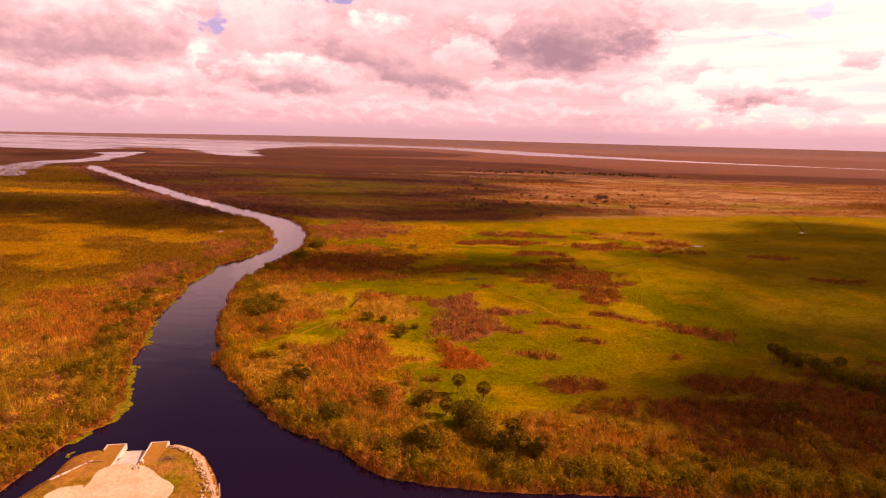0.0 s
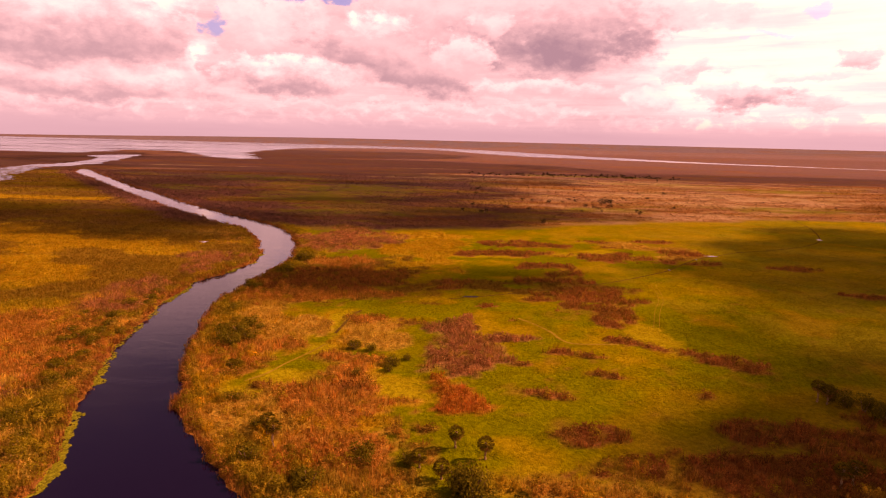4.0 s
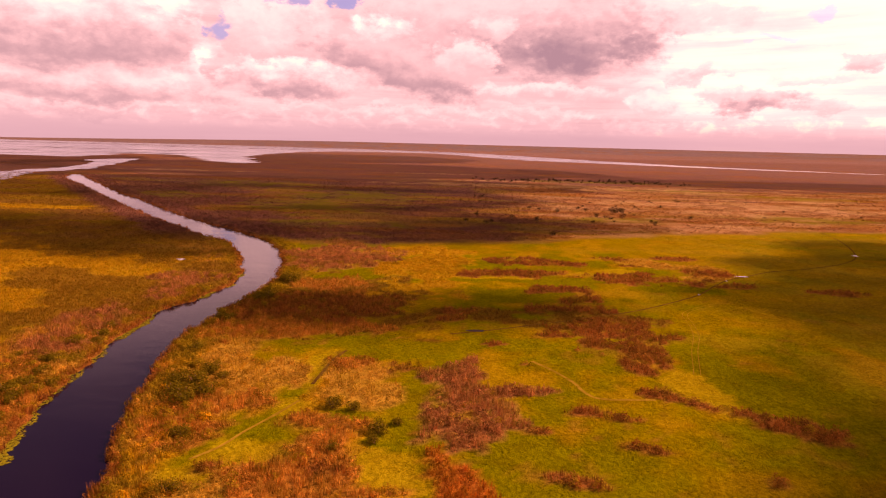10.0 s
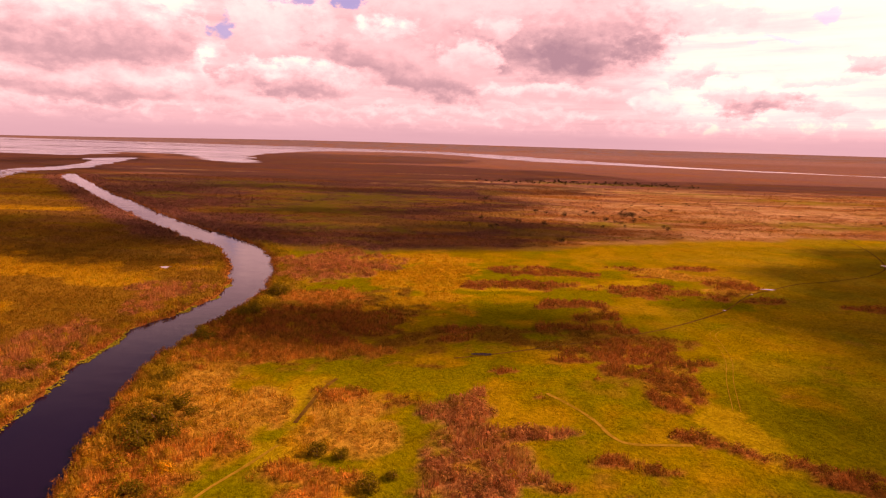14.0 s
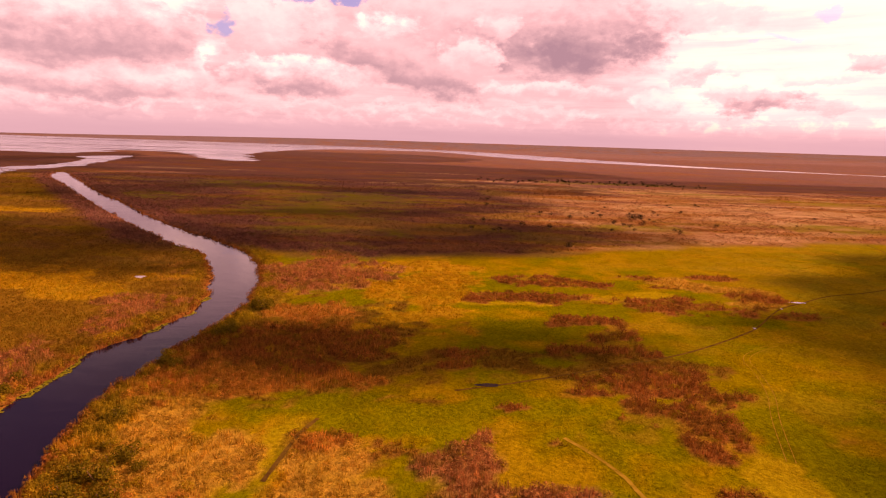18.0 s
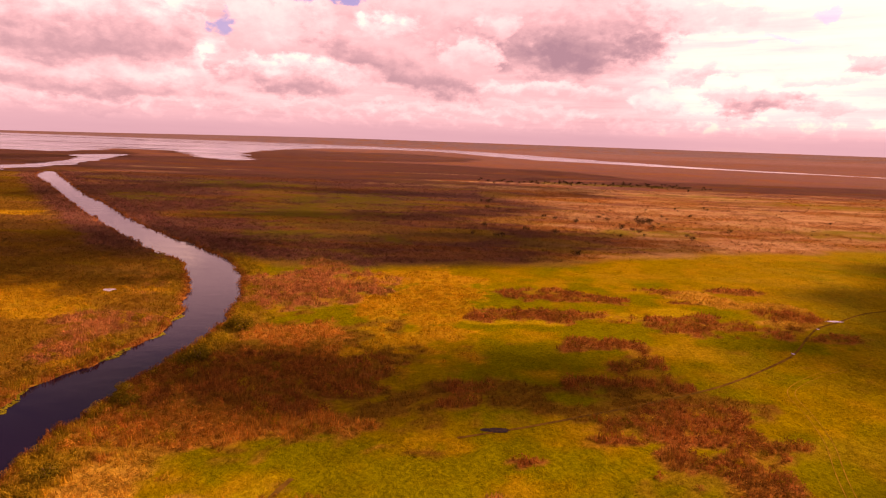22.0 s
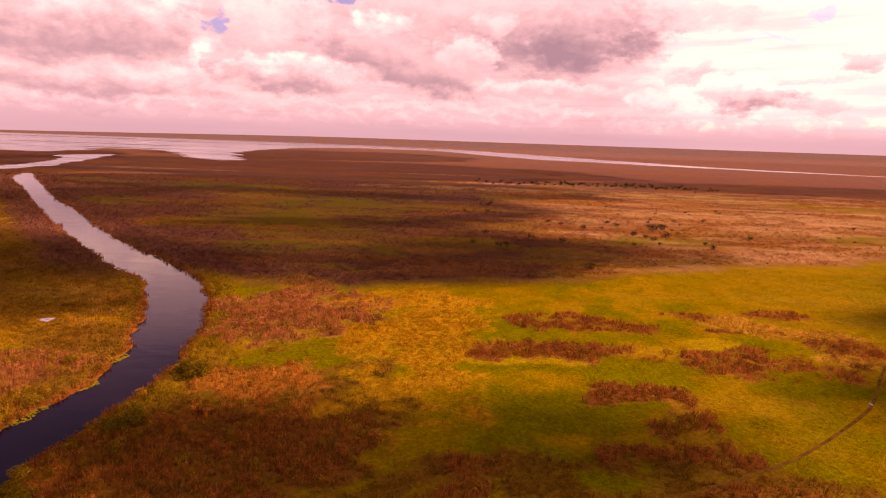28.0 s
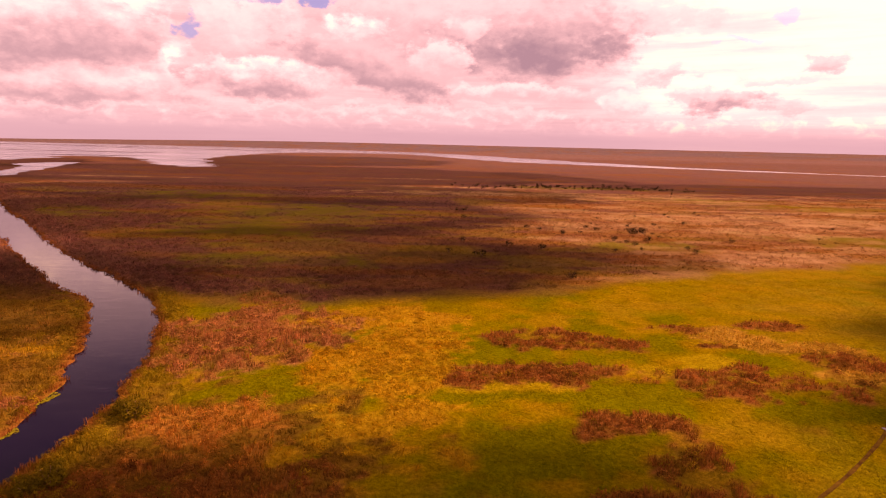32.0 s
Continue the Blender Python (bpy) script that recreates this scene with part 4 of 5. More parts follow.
# ---- water, tracks ----
def height_at(px, py):
    px, py = np.atleast_1d(np.array(px, float)), np.atleast_1d(np.array(py, float))
    d = to_river(px, py)
    return ground_height(px, py, d, plants(px, py, d)[1])


def ribbon(name, line, half, lift, mat, seed, dish=0.0):
    """A strip that follows the ground, with uneven edges."""
    t = np.gradient(line, axis=0)
    t /= np.linalg.norm(t, axis=1)[:, None] + 1e-9
    side = np.stack([-t[:, 1], t[:, 0]], 1)
    wob = half * (0.7 + 0.6 * fbm(line[:, 0], line[:, 1], 4, seed, 3))
    z0 = height_at(line[:, 0], line[:, 1])
    rows = []
    for k, drop in ((-1, 0.0), (-0.5, dish), (0.5, dish), (1, 0.0)):
        p = line + side * (k * wob)[:, None]
        rows.append(np.concatenate([p, (z0 + lift - drop)[:, None]], 1))
    v = np.stack(rows, 1).reshape(-1, 3)
    n = len(line)
    idx = np.arange(n * 4).reshape(n, 4)
    faces = np.stack([idx[:-1, :-1], idx[:-1, 1:], idx[1:, 1:], idx[1:, :-1]], -1).reshape(-1, 4)
    return mesh_object(name, v, faces, mat, smooth=True)


MUD = plain_material("peaty_mud", (0.07, 0.032, 0.008), (0.19, 0.105, 0.012), 0.35, 0.9, 0.5, 0.0, 0.0)
DRY = plain_material("dry_trampled_grass", (0.22, 0.14, 0.008), (0.38, 0.23, 0.020), 0.6, 0.95, 0.5, 0.0, 0.0)
tagged(ribbon("track", TRACK, 0.42, 0.09, MUD, 501, 0.05), "muddy airboat track worn across the meadow", "track", kind="structure")
tagged(ribbon("footpath", PATH_LEFT, 0.4, 0.07, DRY, 503, 0.03), "trampled tan path running on from the ditch", "path", kind="structure")
tagged(ribbon("trail", TRAIL, 0.5, 0.07, DRY, 504, 0.03), "faint tan trail curving through the meadow", "path", kind="structure")
for off in (-0.9, 0.9):
    t = np.gradient(WHEELS, axis=0)
    t /= np.linalg.norm(t, axis=1)[:, None]
    tagged(ribbon("wheel_rut", WHEELS + np.stack([-t[:, 1], t[:, 0]], 1) * off, 0.10, 0.08, DRY, 505, 0.03), "faint pale wheel rut through green meadow", "rut", kind="structure")
tagged(ribbon("ditch", DITCH, 0.55, 0.05, MUD, 507), "narrow dark water-filled ditch in the reeds", "ditch", kind="structure")
for i, (cx, cy, rx, ry) in enumerate(POOLS):
    a = np.linspace(0, 2 * np.pi, 40, endpoint=False)
    r = 0.45 + 1.1 * fbm(np.cos(a) * 3 + 9 * i, np.sin(a) * 3, 1.4, 511, 4)
    ring = np.stack([cx + rx * r * np.cos(a), cy + ry * r * np.sin(a)], 1)
    zz = height_at(cx, cy)[0]
    tagged(sheet("pool", ring, zz + 0.14, BOG if i == 2 else SHALLOW), "small shallow marsh pool reflecting pale sky", "pool", group="pools in the marsh", kind="structure")


# ---- things: parts and their parents ----
def part(name, bm, mat, parent, label=""):
    me = bpy.data.meshes.new(name)
    bm.to_mesh(me)
    bm.free()
    me.materials.append(mat)
    ob = new(name, me)
    ob.parent = parent
    if label:
        ob["label"] = label
    return ob


def array_part(name, v, f, mat, parent, tone=None, label=""):
    ob = mesh_object(name, v, f, mat, tone)
    ob.parent = parent
    if label:
        ob["label"] = label
    return ob


def rod(bm, points, radii, sides=7):
    """A tapered bent limb."""
    rings = []
    for i, (p, r) in enumerate(zip(points, radii)):
        p = Vector(p)
        q = Vector(points[min(i + 1, len(points) - 1)]) - Vector(points[max(i - 1, 0)])
        m = q.to_track_quat("Z", "Y").to_matrix()
        rings.append([bm.verts.new(p + m @ Vector((r * math.cos(a), r * math.sin(a), 0))) for a in (2 * math.pi * k / sides for k in range(sides))])
    for a, b in zip(rings, rings[1:]):
        for k in range(sides):
            bm.faces.new((a[k], a[(k + 1) % sides], b[(k + 1) % sides], b[k]))
    bm.faces.new(rings[-1])


def make_bush(rng, name, tint, label, category, leaves=1000):
    """A round many-stemmed bush, unit radius about 1."""
    root = new(name)
    for i in range(5):
        bm = bmesh.new()
        a = 2 * math.pi * i / 5 + rng.uniform(-0.4, 0.4)
        r = rng.uniform(0.3, 0.6)
        rod(bm, [(0.08 * math.cos(a), 0.08 * math.sin(a), -0.1), (r * 0.5 * math.cos(a), r * 0.5 * math.sin(a), 0.4), (r * math.cos(a), r * math.sin(a), 0.95)], [0.06, 0.045, 0.015], 5)
        part("stem", bm, BARK, root, "thin brown bent stem")
    heads = [(rng.uniform(-0.55, 0.55), rng.uniform(-0.55, 0.55), rng.uniform(0.35, 0.9), rng.uniform(0.38, 0.62)) for _ in range(9)]
    v, f, c = [], [], []
    for i in range(leaves):
        hx, hy, hz, hr = heads[rng.randint(len(heads))]
        n = rng.normal(size=3)
        n /= np.linalg.norm(n)
        p = np.array((hx, hy, hz)) + n * hr * rng.uniform(0.7, 1.05)
        if p[2] < 0.05:
            continue
        e1 = np.cross(n, rng.normal(size=3)) + n * rng.uniform(-0.3, 0.3)
        e1 /= np.linalg.norm(e1)
        e2 = np.cross(e1, n + rng.normal(size=3) * 0.4)
        e2 /= np.linalg.norm(e2)
        s = rng.uniform(0.05, 0.11)
        k = len(v)
        v += [p - e1 * s, p + e2 * s * 0.5, p + e1 * s, p - e2 * s * 0.5]
        f += [(k, k + 1, k + 2), (k, k + 2, k + 3)]
        c += [np.array(tint) * rng.uniform(0.65, 1.35)] * 4
    array_part("crown", np.array(v), np.array(f), LEAF, root, np.array(c), "")
    return tagged(root, label, category)


def make_palm(rng, height):
    """A cabbage palm with a round head of fan leaves."""
    root = new("cabbage_palm")
    bm = bmesh.new()
    pts = [(0.12 * math.sin(i * 0.7), 0.1 * math.sin(i * 0.9), -0.2 + (height + 0.2) * i / 6) for i in range(7)]
    rod(bm, pts, [0.24, 0.21, 0.19, 0.18, 0.18, 0.2, 0.22], 9)
    part("trunk", bm, BARK, root, "rough grey-brown palm trunk")
    top = np.array(pts[-1])
    top[2] -= 0.1
    for name, count, lo, hi, tints, lab in (("crown", 34, -0.45, 1.0, ((0.10, 0.072, 0.006), (0.24, 0.160, 0.012)), ""), ("dead_fronds", 12, -0.95, -0.55, ((0.24, 0.11, 0.02), (0.34, 0.17, 0.035)), "hanging dead brown palm leaves")):
        v, f, c = [], [], []
        for i in range(count):
            a = i * 2.39996 + rng.uniform(-0.2, 0.2)
            e = lo + (hi - lo) * (i + 0.5) / count
            out = np.array((math.cos(a) * math.sqrt(max(0.02, 1 - e * e)), math.sin(a) * math.sqrt(max(0.02, 1 - e * e)), e))
            side = np.cross(out, (0, 0, 1.0))
            side /= np.linalg.norm(side) + 1e-6
            up = np.cross(side, out)
            stem = top + out * rng.uniform(0.75, 1.0)
            tint = np.array(tints[0]) + (np.array(tints[1]) - np.array(tints[0])) * rng.uniform()
            k = len(v)
            v += [top - side * 0.03, top + side * 0.03, stem]
            f.append((k, k + 1, k + 2))
            c += [tint] * 3
            for j in range(7):
                b = (j - 3) * 0.36
                tip = stem + (out * math.cos(b) + side * math.sin(b)) * rng.uniform(0.65, 0.85) - np.array((0, 0, 0.28)) + up * 0.05
                b1, b2 = b - 0.17, b + 0.17
                m1 = stem + (out * math.cos(b1) + side * math.sin(b1)) * 0.35
                m2 = stem + (out * math.cos(b2) + side * math.sin(b2)) * 0.35
                k = len(v)
                v += [stem, m1, tip, m2]
                f += [(k, k + 1, k + 2), (k, k + 2, k + 3)]
                c += [tint * rng.uniform(0.8, 1.2)] * 4
        array_part(name, np.array(v), np.array(f), LEAF, root, np.array(c), lab)
    return tagged(root, "cabbage palm with a round head of fan leaves", "palm tree", group="cabbage palms")


def ground_at(x, y):
    return float(height_at(x, y)[0])


def place_palms():
    rng = np.random.RandomState(9)
    stems = [make_palm(rng, h) for h in (2.6, 3.3, 4.0)]
    spots = [(-34.3, 135.9, 1), (-31.8, 131.3, 2), (4.6, 132.4, 1), (10.3, 128.3, 1), (1.8, 121.2, 0), (14.7, 108.7, 2), (13.2, 105.4, 1), (16.4, 104.6, 0), (15.4, 106.8, 1), (19.6, 103.4, 1), (48.5, 96.3, 2), (75.0, 121.3, 1), (77.9, 122.3, 1),
             (93.5, 158.6, 2), (95.2, 157.4, 1), (106.0, 149.3, 2), (-3.0, 107.5, 0), (-2.4, 124.8, 0)]
    used = set()
    for x, y, i in spots:
        m = pose(x, y, ground_at(x, y), 0, 0, rng.uniform(0, 360))
        if i in used:
            copy_thing(stems[i], m)
        else:
            used.add(i)
            stems[i].matrix_basis = m @ Matrix.Diagonal((1.15, 1.15, 1.1, 1))


place_palms()


def place_bushes():
    rng = np.random.RandomState(12)
    green = [make_bush(rng, "willow_bush", (0.185, 0.135, 0.009), "rounded dark green willow bush among the reeds", "bush") for _ in range(3)]
    olive = [make_bush(rng, "myrtle_bush", (0.34, 0.235, 0.014), "rounded olive wax myrtle bush by the water", "bush") for _ in range(2)]
    far = [make_bush(rng, "marsh_tree", (0.030, 0.021, 0.008), "small dark lone tree on the open marsh", "tree", 260) for _ in range(3)]
    for ob in green + olive:
        ob["group"] = "bushes by the river"
    for ob in far:
        ob["group"] = "lone marsh trees"
    used = set()

    def put(kinds, x, y, r, h):
        ob = kinds[rng.randint(len(kinds))]
        m = pose(x, y, ground_at(x, y) - 0.05, 0, 0, rng.uniform(0, 360))
        if ob in used:
            ob = copy_thing(ob, m)
        else:
            used.add(ob)
            ob.matrix_basis = m
        ob.scale = (r * 1.1, r * 1.1, h * 1.15)

    # by the water: x, y, radius, height
    for row in ((7.6, 115.5, 3.8, 4.0), (5.0, 117.5, 3.0, 3.2), (9.4, 109.6, 3.2, 3.2), (12.0, 106.2, 2.6, 2.4), (19.0, 104.6, 2.4, 2.2), (-35.4, 126.0, 2.8, 2.2), (-13.7, 128.3, 2.6, 2.0), (-21.7, 117.6, 3.0, 2.3), (-24.0, 120.0, 2.0, 1.6), (-0.5, 106.0, 3.0, 2.2), (-5.0, 108.5, 2.2, 1.8),
                (-60.2, 188.5, 3.6, 2.8), (-64.5, 192.5, 3.2, 2.4), (-56.5, 192.5, 3.0, 2.4), (-61.5, 198.5, 3.4, 2.6), (-66.5, 200.0, 2.8, 2.0), (-60.5, 207.0, 2.8, 2.2), (-72.0, 224.0, 2.6, 1.6), (-24.3, 187.6, 2.2, 2.0), (-19.2, 186.6, 1.8, 1.5), (-12.0, 176.3, 2.4, 1.8), (-8.0, 180.0, 1.5, 1.1), (-68.6, 283.5, 3.6, 3.0), (-71.5, 281.0, 2.6, 2.2), (-66.8, 312.0, 3.8, 3.0), (-70.2, 314.5, 2.6, 2.2), (-73.5, 254.5, 2.6, 1.6), (-77.5, 257.0, 2.4, 1.4),
                (-4.4, 126.0, 2.2, 1.8), (-13.0, 125.5, 2.2, 1.5), (-20.5, 168.0, 1.6, 1.3), (-12.5, 171.5, 1.5, 1.3), (-105.5, 191.0, 3.0, 1.8), (-101.0, 188.0, 2.2, 1.5), (-108.5, 187.0, 2.4, 1.6), (-103.0, 195.5, 2.6, 1.7), (-112.0, 196.0, 2.2, 1.5), (-96.5, 176.0, 2.2, 1.5), (-104.5, 203.0, 2.4, 1.6), (-107.0, 212.0, 2.4, 1.6), (-91.0, 163.0, 2.0, 1.4), (-87.5, 146.0, 2.2, 1.5), (-81.5, 131.5, 2.0, 1.4), (-90.0, 140.0, 2.4, 1.6), (-107.5, 241.0, 2.4, 1.7), (-110.5, 226.0, 2.2, 1.5), (-54.0, 172.0, 2.4, 1.6), (-47.0, 152.0, 2.2, 1.5), (-37.0, 139.0, 2.2, 1.5), (-56.5, 203.0, 1.8, 1.4), (-93.7, 158.5, 2.6, 1.7), (-99.0, 168.0, 2.4, 1.5), (-106.0, 233.0, 2.6, 1.8)):
        put(green, *row)
    for row in ((28.0, 99.5, 2.6, 2.0), (32.5, 99.0, 2.8, 2.0), (24.0, 100.5, 2.2, 1.7), (40.5, 97.2, 2.4, 1.7), (55.0, 96.5, 2.4, 2.0), (62.3, 97.6, 2.6, 1.9), (69.0, 97.8, 2.4, 1.7), (75.5, 98.5, 2.2, 1.6), (36.5, 97.5, 2.0, 1.6),
                (-28.0, 117.5, 2.0, 1.5), (-9.0, 103.5, 2.2, 1.5), (-16.0, 107.5, 2.0, 1.4), (-63.0, 205.0, 2.2, 1.5), (-66.5, 211.0, 2.0, 1.5), (-78.0, 262.0, 2.4, 1.5), (-84.0, 142.0, 2.4, 1.6), (-80.0, 128.0, 2.2, 1.5), (-88.0, 150.0, 2.0, 1.4), (-97.0, 292.0, 2.4, 1.6), (-104.0, 318.0, 2.2, 1.5)):
        put(olive, *row)
    # a dark row of small trees on the far side of the meadow
    for i in range(9):
        k = i / 8
        put(green, 97 + 16 * k + rng.uniform(-1, 1), 159 - 24 * k + rng.uniform(-1, 1), rng.uniform(2.2, 3.0), rng.uniform(2.4, 3.4))
    # lone trees on the far marsh
    lone = [(41, 752, 2.4), (38, 699, 2.4), (28, 574, 2.2), (17, 531, 2.0), (36, 522, 2.6), (33, 526, 1.8), (57, 557, 2.4), (77, 548, 2.4), (105, 612, 2.4), (76, 467, 2.6), (84, 645, 1.7), (92, 633, 1.7), (133, 651, 1.8), (137, 635, 2.0),
            (136, 588, 2.6), (142, 579, 1.8), (160, 623, 3.4), (165, 624, 3.8), (170, 623, 3.4), (160, 588, 2.6), (142, 549, 1.5), (144, 568, 2.0), (175, 557, 1.8), (173, 541, 2.4), (221, 588, 1.8), (123, 544, 1.5), (197, 672, 1.8)]
    for x, y, r in lone:
        put(far, x, y, r * 1.25, r * 1.1)
    for i in range(110):
        t = rng.uniform() ** 0.7
        put(far, 20 + 370 * t + rng.normal(0, 20), 1080 + 15 * t + rng.normal(0, 28), rng.uniform(2.0, 4.0), rng.uniform(1.6, 3.0))
    # shrubs crowding both banks
    for i in range(70):
        x = rng.uniform(-12, 84)
        y = float(np.interp(x, (-14, -3, 10, 52, 84), (101, 96, 94.2, 93.5, 94))) + 1.2 + abs(rng.normal(0, 4.5))
        r = rng.uniform(1.0, 2.2)
        put(olive if rng.uniform() < 0.7 else green, x, y, r, r * rng.uniform(0.7, 1.0))
    for i in range(80):
        y = 100 + 130 * rng.uniform() ** 1.3
        x = float(np.interp(y, left_line[:, 1], left_line[:, 0])) - 1.2 - abs(rng.normal(0, 8))
        r = rng.uniform(0.9, 2.0)
        put(olive if rng.uniform() < 0.6 else green, x, y, r, r * rng.uniform(0.65, 0.9))
    for i in range(26):
        put(far, rng.uniform(10, 420), rng.uniform(560, 800), rng.uniform(1.2, 2.2), rng.uniform(1.0, 1.8))


place_bushes()


# ---- the boat ramp on its spit ----
def box(bm, u0, u1, v0, v1, z0, z1, z1b=None):
    """A block in the ramp's own directions; z1b: the height of the top at v1."""
    z1b = z1 if z1b is None else z1b
    vs = []
    for u, v, z in ((u0, v0, z0), (u1, v0, z0), (u1, v1, z0), (u0, v1, z0), (u0, v0, z1), (u1, v0, z1), (u1, v1, z1b), (u0, v1, z1b)):
        p = SLIP_AT + SLIP_U * u + SLIP_V * v
        vs.append(bm.verts.new((p[0], p[1], z)))
    for f in ((3, 2, 1, 0), (4, 5, 6, 7), (0, 1, 5, 4), (1, 2, 6, 5), (2, 3, 7, 6), (3, 0, 4, 7)):
        bm.faces.new([vs[i] for i in f])


def bevelled(rows, width=0.04):
    bm = bmesh.new()
    for row in rows:
        box(bm, *row)
    bmesh.ops.bevel(bm, geom=list(bm.edges), offset=width, segments=1, affect="EDGES")
    return bm


def build_ramp():
    ramp = new("boat_ramp")
    part("slab", bevelled([(-2.12, 2.12, -8.6, 0.6, -1.2, 0.74, -0.45)]), CONCRETE, ramp, "sloping pale concrete launching slab")
    tagged(ramp, "pale concrete boat ramp sloping into the river", "boat ramp")
    turf = plain_material("dry_turf", (0.32, 0.165, 0.024), (0.45, 0.225, 0.040), 1.5, 0.95, 0.5, 0.0, 0.0)
    for s, inner, outer in ((-1, 2.15, 5.7), (1, 2.15, 5.5)):
        wall = new("retaining_wall")
        a, b = sorted((s * inner, s * (inner + 0.25)))
        part("side_wall", bevelled([(a, b, -8.4, 0.0, -1.6, 0.86)]), CONCRETE, wall)
        a, b = sorted((s * (inner + 0.26), s * outer))
        part("front_wall", bevelled([(a, b, -0.25, 0.0, -1.6, 0.86)]), CONCRETE, wall)
        a, b = sorted((s * (outer - 0.25), s * outer))
        part("return_wall", bevelled([(a, b, -2.0, -0.26, -1.6, 0.86)]), CONCRETE, wall)
        a, b = sorted((s * (inner + 0.26), s * (outer - 0.26)))
        part("fill", bevelled([(a, b, -8.5, -0.26, -1.6, 0.76)]), turf, wall, "dry brown turf behind the wall")
        tagged(wall, "white concrete retaining wall round a block of turf", "retaining wall", group="walls of the boat ramp")
    # turning place
    a = np.linspace(0, 2 * np.pi, 48, endpoint=False)
    ring = np.stack([-51.5 + 7.6 * np.cos(a), 86.4 + 11.2 * np.sin(a)], 1)
    ring[:, 0] -= 3.6 * ease(ring[:, 1], 90, 96.5)
    ring += (np.stack([fbm(ring[:, 0], ring[:, 1], 3, 601), fbm(ring[:, 0], ring[:, 1], 3, 607)], 1) - 0.5) * 1.2
    tagged(sheet("turning_place", ring, 0.79, SAND), "pale shell-gravel turning place above the boat ramp", "gravel drive", kind="structure")
    ring2 = np.stack([-60.6 + 3.4 * np.cos(a), 86.0 + 4.2 * np.sin(a)], 1)
    ring2 += (np.stack([fbm(ring2[:, 0], ring2[:, 1], 2, 611), fbm(ring2[:, 0], ring2[:, 1], 2, 617)], 1) - 0.5) * 2.6
    tagged(sheet("bare_sand", ring2, 0.785, SAND), "bare pale sand patch worn in dry turf", "sand", kind="structure")
    # kerb stones along the side channel
    rng = np.random.RandomState(3)
    for k in range(4):
        bm = bmesh.new()
        bmesh.ops.create_cube(bm, size=1, matrix=Matrix.Diagonal((1.7, 0.28, 0.25, 1)))
        bmesh.ops.bevel(bm, geom=list(bm.edges), offset=0.04, segments=1, affect="EDGES")
        ob = new("kerb_stone")
        part("stone", bm, CONCRETE, ob)
        x, y = -66.4 + 0.95 * k, 92.6 + 1.65 * k
        ob.matrix_basis = pose(x + 0.7, y, 0.66, 0, 0, 60 + rng.uniform(-4, 4))
        tagged(ob, "long weathered concrete kerb lying on turf", "kerb", group="kerbs on the spit")
    # log
    log = new("parking_log")
    bm = bmesh.new()
    rod(bm, [(-1.3, 0, 0.1), (0, 0.06, 0.12), (1.3, 0, 0.1)], [0.11, 0.12, 0.1], 8)
    part("trunk", bm, BARK, log)
    log.matrix_basis = pose(-61.6, 97.6, 0.70, 0, 0, 12)
    tagged(log, "short weathered log lying on dry turf", "log")
    # riprap
    stones = []
    for i in range(5):
        bm = bmesh.new()
        bmesh.ops.create_icosphere(bm, subdivisions=1, radius=0.5)
        for v in bm.verts:
            v.co = Vector((v.co.x * rng.uniform(0.6, 1.5), v.co.y * rng.uniform(0.6, 1.5), v.co.z * rng.uniform(0.4, 1.1)))
        me = bpy.data.meshes.new("stone")
        bm.to_mesh(me)
        bm.free()
        me.materials.append(ROCK)
        stones.append(me)
    bank = new("riprap_bank")
    tagged(bank, "bank of loose pale limestone blocks along the water", "riprap")
    edge = spline([(-34.8, 84), (-37, 90), (-40.8, 96.6), (-45, 102.2), (-50.4, 104.6)], 12)
    tagged(ribbon("rubble_strip", edge - np.array((0.6, 0.2)), 0.75, 0.03, ROCK, 621), "strip of pale crushed limestone under the blocks", "rubble", kind="structure")
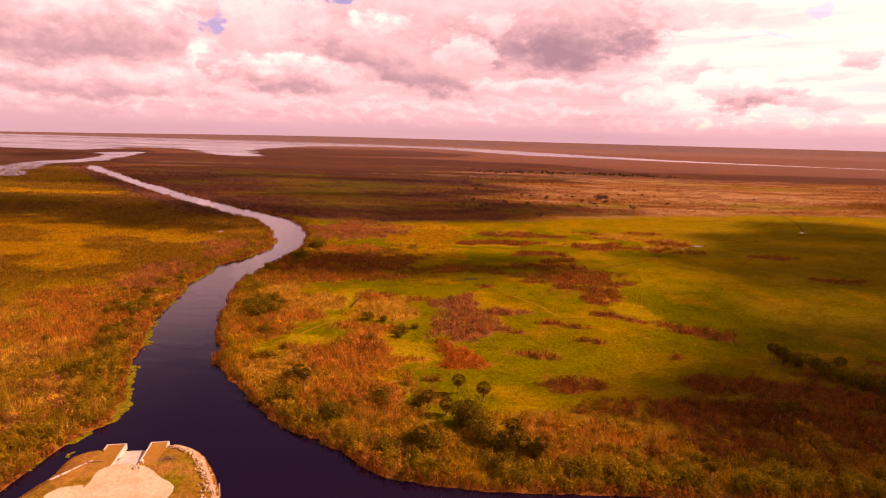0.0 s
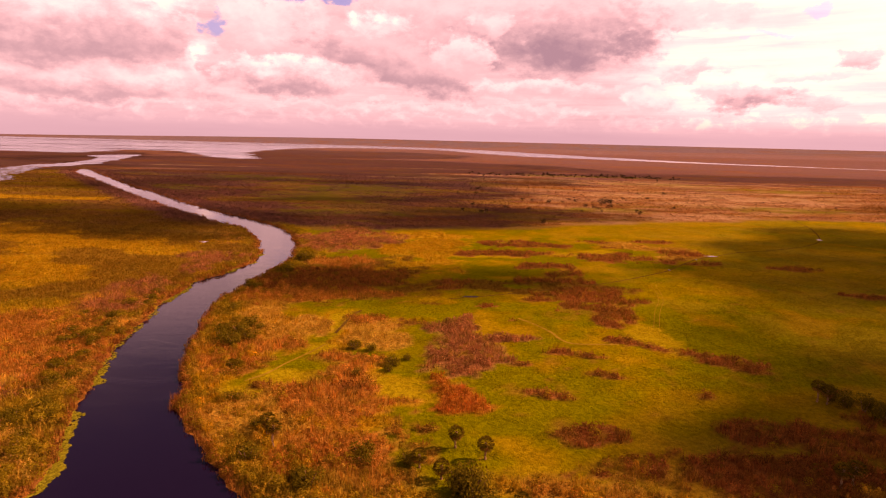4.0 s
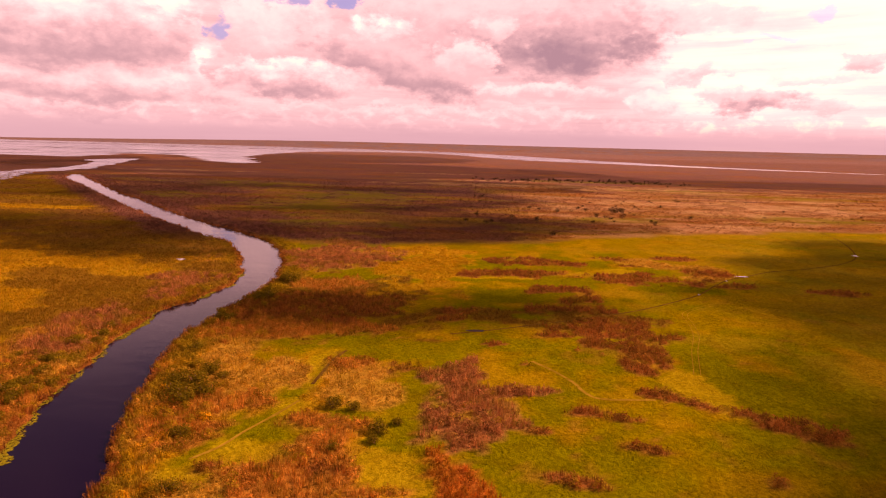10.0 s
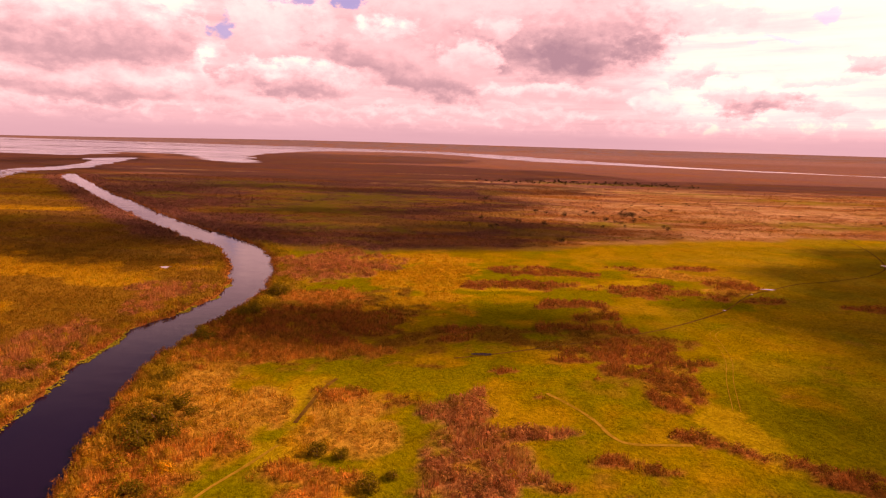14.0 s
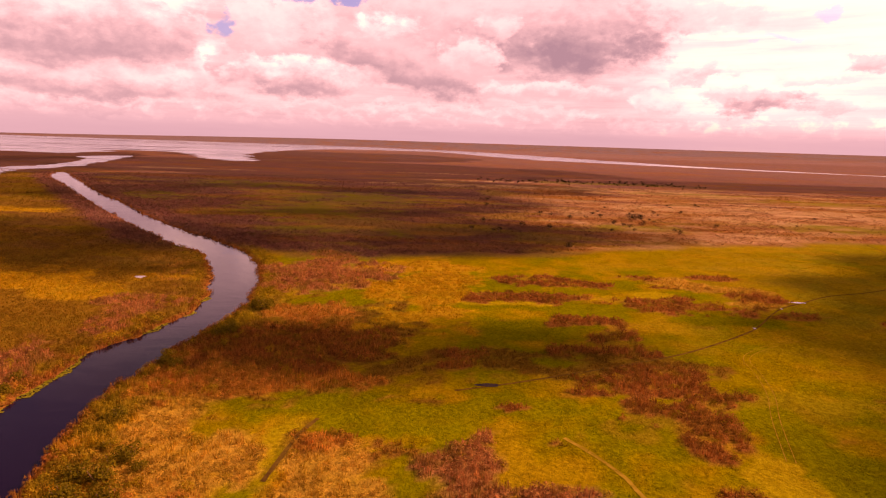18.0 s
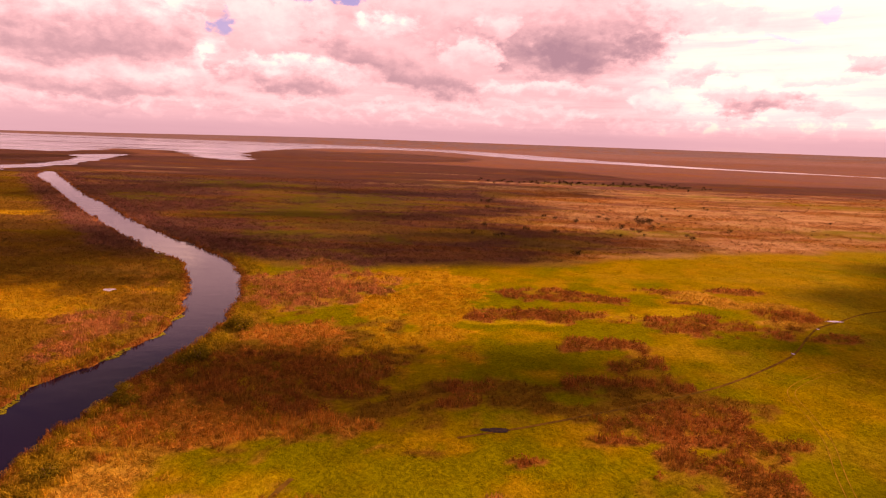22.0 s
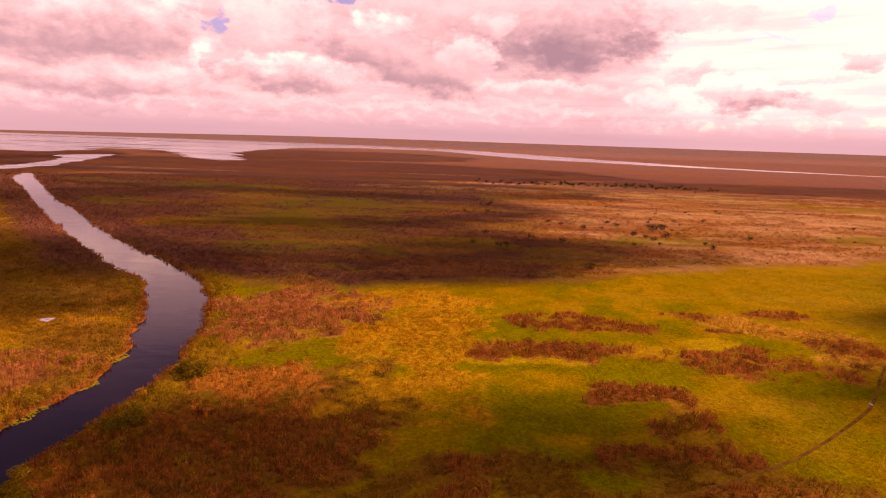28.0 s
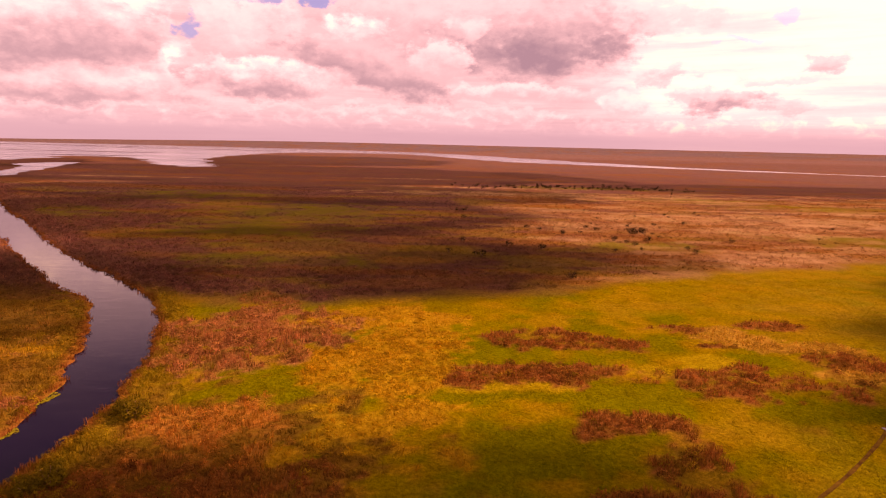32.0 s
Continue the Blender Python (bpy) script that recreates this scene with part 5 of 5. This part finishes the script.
    for i in range(300):
        p = edge[rng.randint(len(edge))]
        x, y = p[0] - abs(rng.normal(0, 1.1)) + 0.4, p[1] - rng.uniform(-0.4, 1.0)
        ob = new("stone", stones[rng.randint(5)])
        ob.parent = bank
        s = rng.uniform(0.25, 0.6)
        ob.matrix_basis = pose(x, y, max(-0.2, ground_at(x, y)) + 0.1, rng.uniform(0, 90), rng.uniform(0, 90), rng.uniform(0, 360)) @ Matrix.Diagonal((s, s, s, 1))
    brush = new("brush_pile")
    bm = bmesh.new()
    for i in range(46):
        x, y, a = rng.normal(0, 0.8), rng.normal(0, 0.45), rng.uniform(0, math.pi)
        n = rng.uniform(0.4, 1.0)
        h = rng.uniform(0.05, 0.4)
        rod(bm, [(x - n * math.cos(a), y - n * math.sin(a), h * 0.4), (x, y, h), (x + n * math.cos(a), y + n * math.sin(a), h * rng.uniform(0.2, 1.6))], [0.035, 0.028, 0.012], 5)
    part("branches", bm, BARK, brush)
    brush.matrix_basis = pose(-49.6, 99.2, 0.74)
    tagged(brush, "low tangle of dead brown branches on dry turf", "brush pile")
    pole = new("marker_post")
    bm = bmesh.new()
    rod(bm, [(0, 0, -1.0), (0, 0, 1.9)], [0.09, 0.08], 10)
    part("pole", bm, CONCRETE, pole)
    bm = bmesh.new()
    rod(bm, [(0, 0, 1.9), (0, 0, 1.98)], [0.11, 0.06], 10)
    part("cap", bm, METAL, pole, "metal cap")
    pole.matrix_basis = pose(-36.4, 90.2, 0.0)
    tagged(pole, "white marker post at the edge of the river", "post")
    block = new("wheel_stop")
    part("block", bevelled([(2.6, 3.0, -7.6, -7.0, 0.70, 1.25)]), CONCRETE, block)
    tagged(block, "small white concrete bollard beside the ramp", "bollard")
    heap = new("rock_heap")
    for i in range(14):
        ob = new("stone", stones[rng.randint(5)])
        ob.parent = heap
        p = SLIP_AT + SLIP_U * (2.3 + rng.uniform(-0.5, 0.7)) + SLIP_V * (-8.9 + rng.uniform(-0.5, 0.5))
        ob.matrix_basis = pose(p[0], p[1], 0.85 + rng.uniform(0, 0.15), rng.uniform(0, 90), 0, rng.uniform(0, 360)) @ Matrix.Diagonal((0.5, 0.5, 0.4, 1))
    tagged(heap, "small heap of grey stones at the ramp's head", "stones")


build_ramp()
